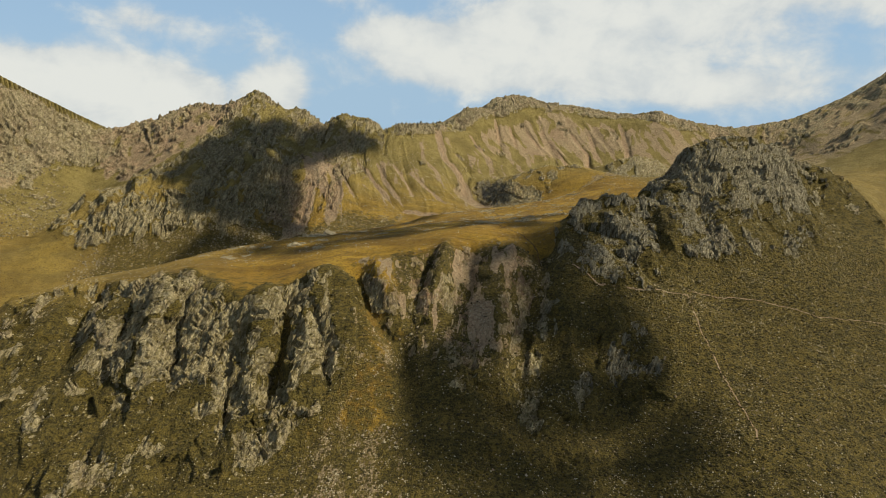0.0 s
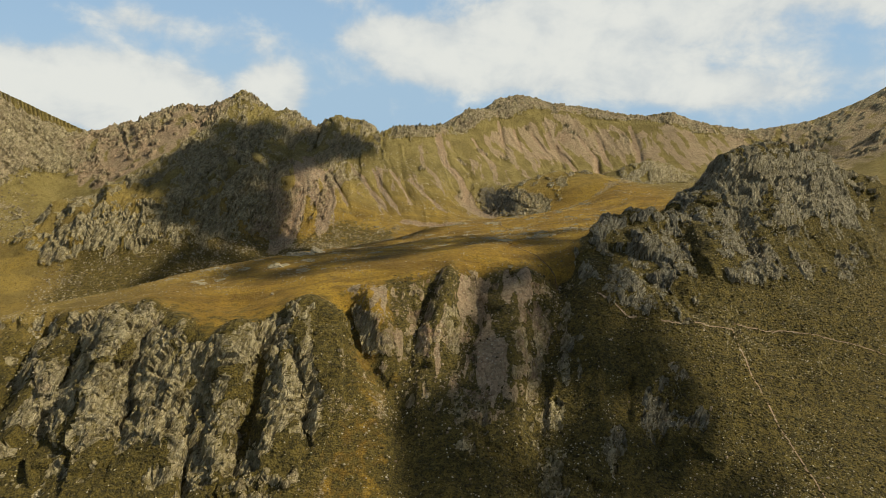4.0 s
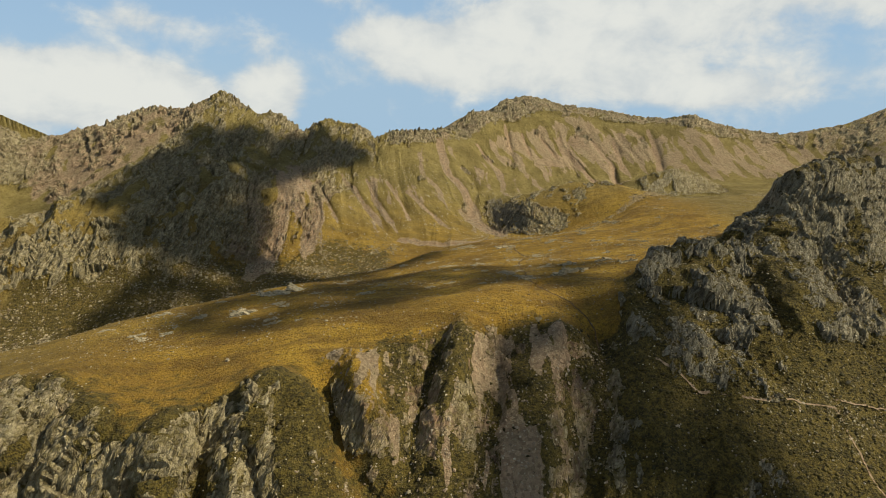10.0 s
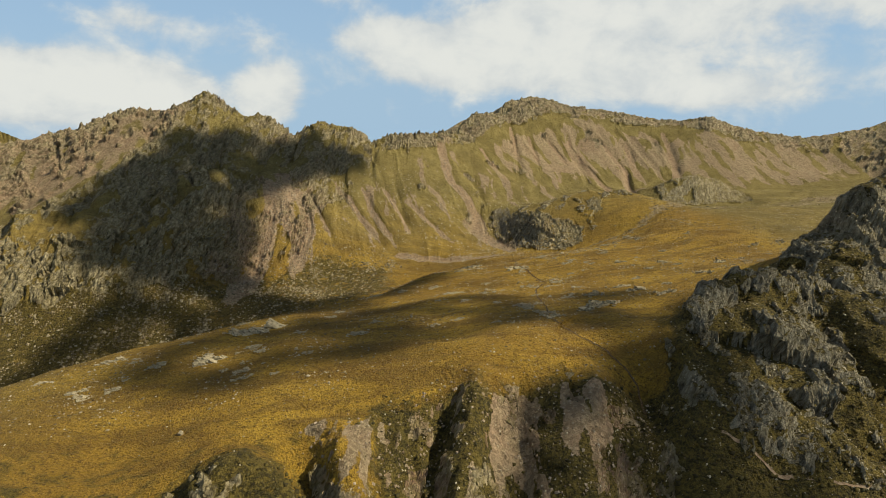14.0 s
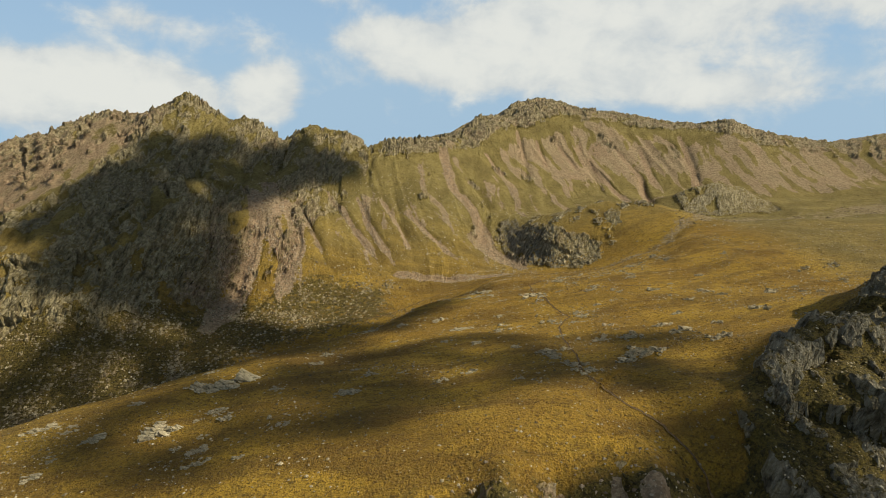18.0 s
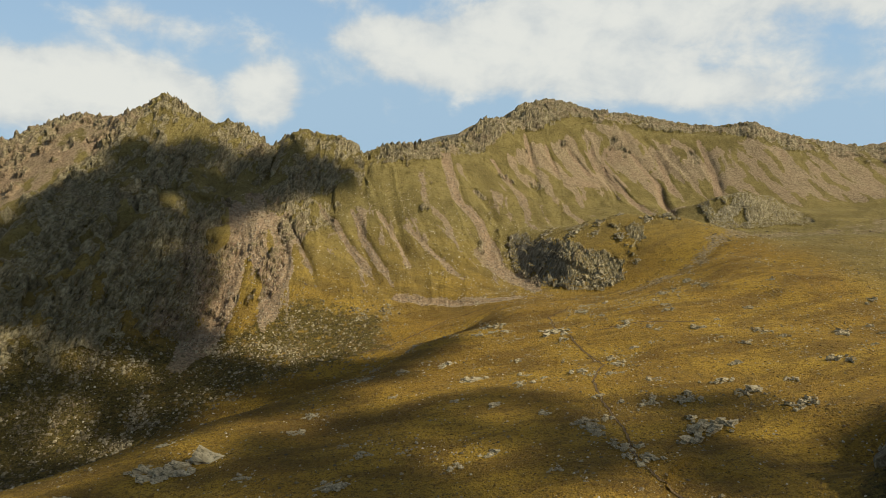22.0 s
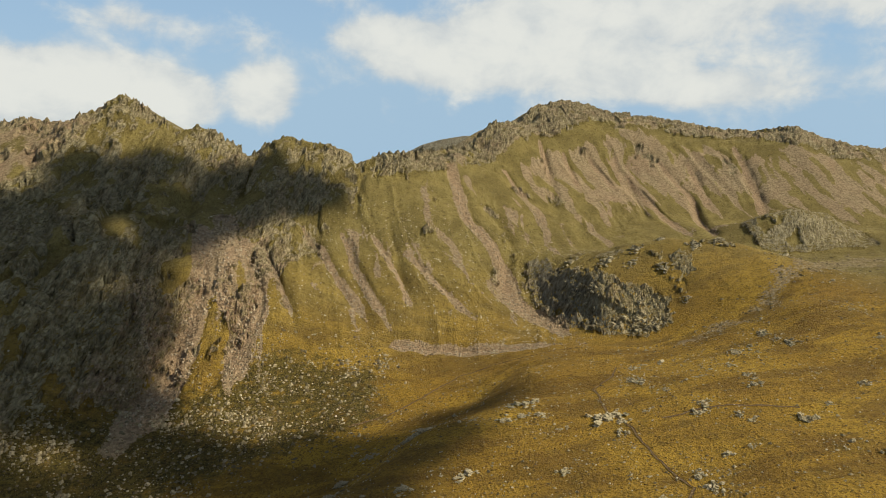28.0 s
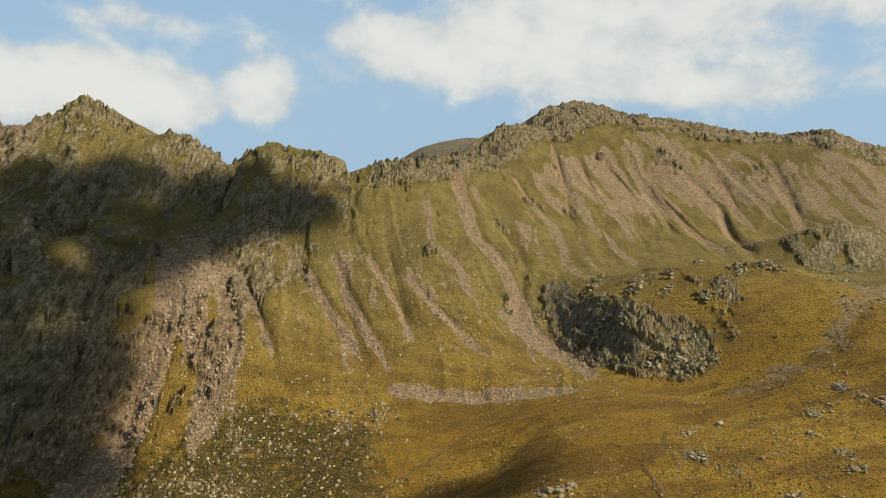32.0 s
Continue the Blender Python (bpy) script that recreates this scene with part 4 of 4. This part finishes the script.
front = low_slopes * smooth(heath, 0.3, 0.7) * smooth(GY, 185, 215) * smooth(GX, -260, -180) * (1 - smooth(GX, 300, 420)) * (1 - smooth(GY, 400, 450))
terrace = smooth(np.sin(H * 2.4 + 3.0 * patchy + 2.0 * blotch), -0.4, 0.7)
strew("heath_clumps", front * (0.7 + 0.5 * terrace), 24000, 0.3, 0.85, 1.6, 0.5, shrubs, "dark dwarf shrubs in loose rows on the slope", "shrubs", 0.1, False, 1.4)
strew("grass_tufts", open_turf * (0.35 + smooth(hummocks, 0.0, 0.5)), 8000, 0.25, 0.6, 1.5, 0.35, tufts, "brown grass tufts on the meadow", "grass", 0.0, False)


def surface(x, y):
    """The height of the ground under a place."""
    i = int(np.clip(np.searchsorted(XS, x), 1, len(XS) - 1))
    j = int(np.clip(np.searchsorted(YS, y), 1, len(YS) - 1))
    u, v = (x - XS[i - 1]) / (XS[i] - XS[i - 1]), (y - YS[j - 1]) / (YS[j] - YS[j - 1])
    return float((PZ[j - 1, i - 1] * (1 - u) + PZ[j - 1, i] * u) * (1 - v) + (PZ[j, i - 1] * (1 - u) + PZ[j, i] * u) * v)


# ---- outcrops: leaning slabs that break through the turf ----
slab_stone, n = material("slab_stone")
where = n.add("ShaderNodeTexCoord").outputs["Object"]
shift = n.add("ShaderNodeObjectInfo").outputs["Random"]
spot, vein = n.noise(where, 1.2, 5, 0.62, 0.3), n.noise(where, 5.0, 4, 0.6)
tone = n.mix(n.step(spot, 0.35, 0.65), (0.27, 0.228, 0.14), (0.52, 0.455, 0.31))
tone = n.mix(n.step(vein, 0.5, 0.38, 0.0, 0.7), tone, (0.05, 0.043, 0.03))
tone = n.mix(n.math("MULTIPLY", shift, 0.35), tone, (0.22, 0.195, 0.105))
finish(n, tone, 0.9, n.math("ADD", spot, n.math("MULTIPLY", vein, 0.5)), 0.35)


def slab_mesh(seed):
    """A thick angular plate with broken edges, about a metre long."""
    shake = np.random.default_rng(seed)
    bm = bmesh.new()
    bmesh.ops.create_cube(bm, size=1.0)
    bmesh.ops.subdivide_edges(bm, edges=bm.edges[:], cuts=1, use_grid_fill=True)
    for v in bm.verts:
        v.co.x *= 1 + 0.25 * shake.uniform(-1, 1)
        v.co.y *= 0.75 + 0.25 * shake.uniform(-1, 1)
        v.co += Vector(shake.uniform(-0.11, 0.11, 3))
        v.co.z *= 0.75 + 0.5 * (v.co.x + 0.5) * shake.uniform(0.4, 1.0)
    bmesh.ops.triangulate(bm, faces=bm.faces[:])
    mesh = bpy.data.meshes.new("slab")
    bm.to_mesh(mesh)
    bm.free()
    mesh.materials.append(slab_stone)
    return mesh


SLABS = [slab_mesh(900 + k) for k in range(7)]
OUTCROPS = [(82, 533, 8), (21, 553, 8), (3, 563, 4), (40, 489, 6), (110, 579, 4), (125, 553, 3), (160, 490, 4), (144, 488, 4), (98, 464, 4), (42, 456, 4), (55, 446, 4),
            (118, 444, 7), (100, 445, 7), (50, 539, 5), (61, 552, 6), (54, 474, 3), (87, 476, 3), (-61, 402, 9), (-52, 434, 11), (-6, 416, 6), (-23, 395, 4), (-42, 406, 4)]
OUTCROPS += [(94, 424, 11), (117, 456, 5), (136, 449, 4), (37, 492, 4), (-80, 402, 6), (-96, 380, 4), (-33, 379, 3), (182, 487, 6), (223, 523, 4), (-46, 387, 5), (239, 523, 5), (139, 547, 4),
             (105, 560, 5), (-120, 400, 4), (12, 430, 3), (30, 465, 3), (66, 432, 4), (150, 520, 3), (200, 560, 4), (-75, 425, 4), (-20, 455, 4), (10, 480, 3)]
OUTCROPS += [(135, 656, 7), (142, 648, 7), (150, 646, 7), (146, 655, 7), (157, 648, 6), (120, 690, 6), (126, 680, 6), (160, 700, 7), (125, 705, 7)]
OUTCROPS += [(140, 698, 8), (152, 688, 6), (166, 678, 8), (190, 690, 9), (176, 706, 6), (205, 690, 7), (216, 702, 8), (128, 722, 7), (150, 664, 6), (236, 676, 5), (170, 655, 5)]
OUTCROPS += [(-30, 425, 4), (-5, 440, 3), (25, 420, 4), (48, 410, 3), (75, 455, 3), (130, 470, 4), (160, 455, 4), (105, 500, 3), (120, 520, 4), (60, 505, 4), (-100, 415, 5), (-60, 455, 4), (170, 530, 4)]
OUTCROPS += [(float(GX.ravel()[k]), float(GY.ravel()[k]), 2.2 + 3.0 * dice.random()) for k in pick(open_turf * smooth(patchy + 0.5 * blotch, 0.1, 0.5) * (GX > -130) * (GX < 230) * (GY > 372) * (GY < 590), 110)]
toss = random.Random(11)
for x, y, across in OUTCROPS:
    thing = tagged(new("slab_outcrop"), "low pale rock slabs breaking through the meadow turf" if across < 7 else "large outcrop of pale leaning slabs in the meadow", "rock outcrop", "outcrops in the meadow")
    z = surface(x, y)
    thing.location = (x, y, z)
    heading = toss.uniform(15, 50)
    for k in range(9 + int(across * 2.4)):
        u, v = toss.gauss(0, 0.36) * across, toss.gauss(0, 0.24) * across
        c, d = math.cos(radians(heading)), math.sin(radians(heading))
        px, py = c * u - d * v, d * u + c * v
        big = across * toss.uniform(0.10, 0.32) * (1.0 if k else 1.7)
        ob = new("slab", SLABS[toss.randrange(7)])
        ob.parent = thing
        ob.matrix_basis = (pose(px, py, surface(x + px, y + py) - z + 0.08 * big, toss.uniform(-18, 18), toss.uniform(6, 36), heading + toss.uniform(-25, 25))
                           @ Matrix.Diagonal((big * 1.15, big * 0.8, big * 0.55, 1)))

# ---- single boulders ----
def boulder_mesh(seed):
    shake = Vector(np.random.default_rng(seed).uniform(-50, 50, 3))
    bm = bmesh.new()
    bmesh.ops.create_icosphere(bm, subdivisions=2, radius=0.5)
    for v in bm.verts:
        way = v.co.normalized()
        v.co *= 0.9 + 0.45 * noise.noise(way * 1.3 + shake) + 0.2 * noise.noise(way * 3.1 + shake)
        v.co.z = max(v.co.z * 0.8, -0.25)
    mesh = bpy.data.meshes.new("boulder")
    bm.to_mesh(mesh)
    bm.free()
    mesh.materials.append(slab_stone)
    return mesh


BOULDERS = [boulder_mesh(970 + k) for k in range(6)]


def boulders(weight, count, small, large, label, group):
    for at in pick(weight, count):
        ob = tagged(new("boulder", BOULDERS[toss.randrange(6)]), label, "boulder", group)
        big = small + (large - small) * toss.random()**2.5
        ob.matrix_world = (pose(PX.ravel()[at], PY.ravel()[at], PZ.ravel()[at] + 0.18 * big, toss.uniform(-15, 15), toss.uniform(-15, 15), toss.uniform(0, 360))
                           @ Matrix.Diagonal((big, big * toss.uniform(0.6, 1.0), big * toss.uniform(0.6, 0.9), 1)))


boulders(open_turf * (0.1 + clustered), 90, 0.9, 2.4, "pale weathered boulder half sunk in meadow turf", "boulders on the meadow")
boulders(A["boulder field"] * (1 - rock), 110, 1.0, 2.6, "angular grey boulder on the rubble of the valley", "boulders below the ridge")
boulders(A["brown fan"] + 0.06 * A["heath"] * (GY > 200) * (GY < 330) * (GX < 280), 45, 0.8, 1.8, "light boulder on the steep brown slope", "boulders on the slope")

# ---- footpaths and stream ----
def ribbon(name, line, wide, mat, label, category, sunk):
    """A strip laid along the ground."""
    pts = along([(*p, 0) for p in line], 0.8)
    verts, faces = [], []
    for k, p in enumerate(pts):
        a, b = pts[max(k - 2, 0)], pts[min(k + 2, len(pts) - 1)]
        way = np.array([b[0] - a[0], b[1] - a[1]])
        way /= max(np.linalg.norm(way), 1e-6)
        sway = 0.9 * noise.noise(Vector((p[0] * 0.12, p[1] * 0.12, 3.0))) + 0.4 * noise.noise(Vector((p[0] * 0.5, p[1] * 0.5, 9.0)))
        half = wide * (0.5 + 0.25 * noise.noise(Vector((p[0] * 0.4, p[1] * 0.4, 1.0))))
        for f, dip in ((-1, 0.0), (-0.4, sunk), (0.4, sunk), (1, 0.0)):
            x, y = p[0] - way[1] * (f * half + sway), p[1] + way[0] * (f * half + sway)
            verts.append((x, y, surface(x, y) + 0.16 - dip))
        if k:
            faces += [(4 * k + c - 4, 4 * k + c - 3, 4 * k + c + 1, 4 * k + c) for c in range(3)]
    mesh = bpy.data.meshes.new(name)
    mesh.from_pydata(verts, [], faces)
    mesh.shade_smooth()
    mesh.materials.append(mat)
    return tagged(new(name, mesh), label, category, kind="structure")


def soil_material(name, dark, light):
    mat, n = material(name)
    where = n.add("ShaderNodeTexCoord").outputs["Object"]
    a, b = n.noise(where, 1.1, 4, 0.6), n.noise(where, 4.0, 3, 0.6)
    finish(n, n.mix(n.step(b, 0.55, 0.68, 0.0, 0.6), n.mix(n.step(a, 0.35, 0.65), dark, light), (0.38, 0.31, 0.21)), 0.95, b, 0.1)
    return mat


peat = soil_material("trodden_peat", (0.07, 0.042, 0.018), (0.14, 0.09, 0.036))
rubble = soil_material("trodden_rubble", (0.17, 0.115, 0.07), (0.30, 0.22, 0.14))
ribbon("footpath_meadow", [(104, 582), (98, 570), (86, 558), (84, 537), (87, 522), (86, 505), (88, 487), (79, 472), (75, 452), (74, 436), (72, 423), (69, 410), (70, 400), (75, 385), (82, 376), (88, 364), (87, 347)],
       0.75, peat, "narrow worn footpath trodden into brown turf", "path", 0.1)
ribbon("footpath_slope", [(100, 332), (113, 322), (126, 321), (145, 320), (162, 319), (160, 298), (159, 280), (158, 256), (155, 234), (148, 217)], 0.65, rubble, "stony track running down the heath slope", "path", 0.05)
ribbon("footpath_traverse", [(164, 322), (190, 323), (204, 320), (216, 316), (232, 308), (272, 306)], 0.45, rubble, "faint stony track across the slope", "path", 0.05)
ribbon("footpath_moraine", [(98, 526), (110, 528), (121, 527), (140, 520)], 0.9, peat, "faint worn footpath across meadow grass", "path", 0.08)
ribbon("stream", [(104, 628), (83, 626), (60, 627), (44, 622), (36, 616), (26, 606), (10, 596), (-6, 590)], 1.0, peat, "narrow dark brook winding over the grassy flat", "stream", 0.1)

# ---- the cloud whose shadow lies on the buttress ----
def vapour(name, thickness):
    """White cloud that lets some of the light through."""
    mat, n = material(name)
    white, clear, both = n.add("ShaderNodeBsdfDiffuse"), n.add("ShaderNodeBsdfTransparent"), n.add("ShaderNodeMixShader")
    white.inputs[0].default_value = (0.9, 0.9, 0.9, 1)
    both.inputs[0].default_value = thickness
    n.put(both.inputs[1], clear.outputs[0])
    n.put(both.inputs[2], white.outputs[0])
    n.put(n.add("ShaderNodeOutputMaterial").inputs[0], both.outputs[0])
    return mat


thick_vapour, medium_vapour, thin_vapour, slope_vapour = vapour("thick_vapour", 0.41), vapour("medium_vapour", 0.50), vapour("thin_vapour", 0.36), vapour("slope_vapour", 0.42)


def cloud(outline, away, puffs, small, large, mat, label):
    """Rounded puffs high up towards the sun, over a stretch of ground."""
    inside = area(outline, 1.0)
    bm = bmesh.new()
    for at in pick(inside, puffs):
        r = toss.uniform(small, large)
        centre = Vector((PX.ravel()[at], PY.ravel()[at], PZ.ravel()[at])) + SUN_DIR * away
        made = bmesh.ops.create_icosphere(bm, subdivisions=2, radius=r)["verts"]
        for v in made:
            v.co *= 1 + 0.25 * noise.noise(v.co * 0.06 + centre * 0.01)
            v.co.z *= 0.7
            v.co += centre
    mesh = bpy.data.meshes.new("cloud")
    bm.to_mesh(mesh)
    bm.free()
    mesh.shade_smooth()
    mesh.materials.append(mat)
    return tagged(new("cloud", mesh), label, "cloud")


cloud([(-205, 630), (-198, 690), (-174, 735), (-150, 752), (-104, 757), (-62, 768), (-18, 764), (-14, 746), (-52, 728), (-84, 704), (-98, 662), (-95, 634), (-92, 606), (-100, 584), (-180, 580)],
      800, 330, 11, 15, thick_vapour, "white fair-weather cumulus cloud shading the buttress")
# unseen cloud, added out of view to darken the bank and valley floor
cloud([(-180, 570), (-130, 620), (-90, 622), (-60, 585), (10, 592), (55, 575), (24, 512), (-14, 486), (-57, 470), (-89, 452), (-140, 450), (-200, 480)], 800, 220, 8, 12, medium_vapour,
      "unseen thin cloud added to shade the valley bank")
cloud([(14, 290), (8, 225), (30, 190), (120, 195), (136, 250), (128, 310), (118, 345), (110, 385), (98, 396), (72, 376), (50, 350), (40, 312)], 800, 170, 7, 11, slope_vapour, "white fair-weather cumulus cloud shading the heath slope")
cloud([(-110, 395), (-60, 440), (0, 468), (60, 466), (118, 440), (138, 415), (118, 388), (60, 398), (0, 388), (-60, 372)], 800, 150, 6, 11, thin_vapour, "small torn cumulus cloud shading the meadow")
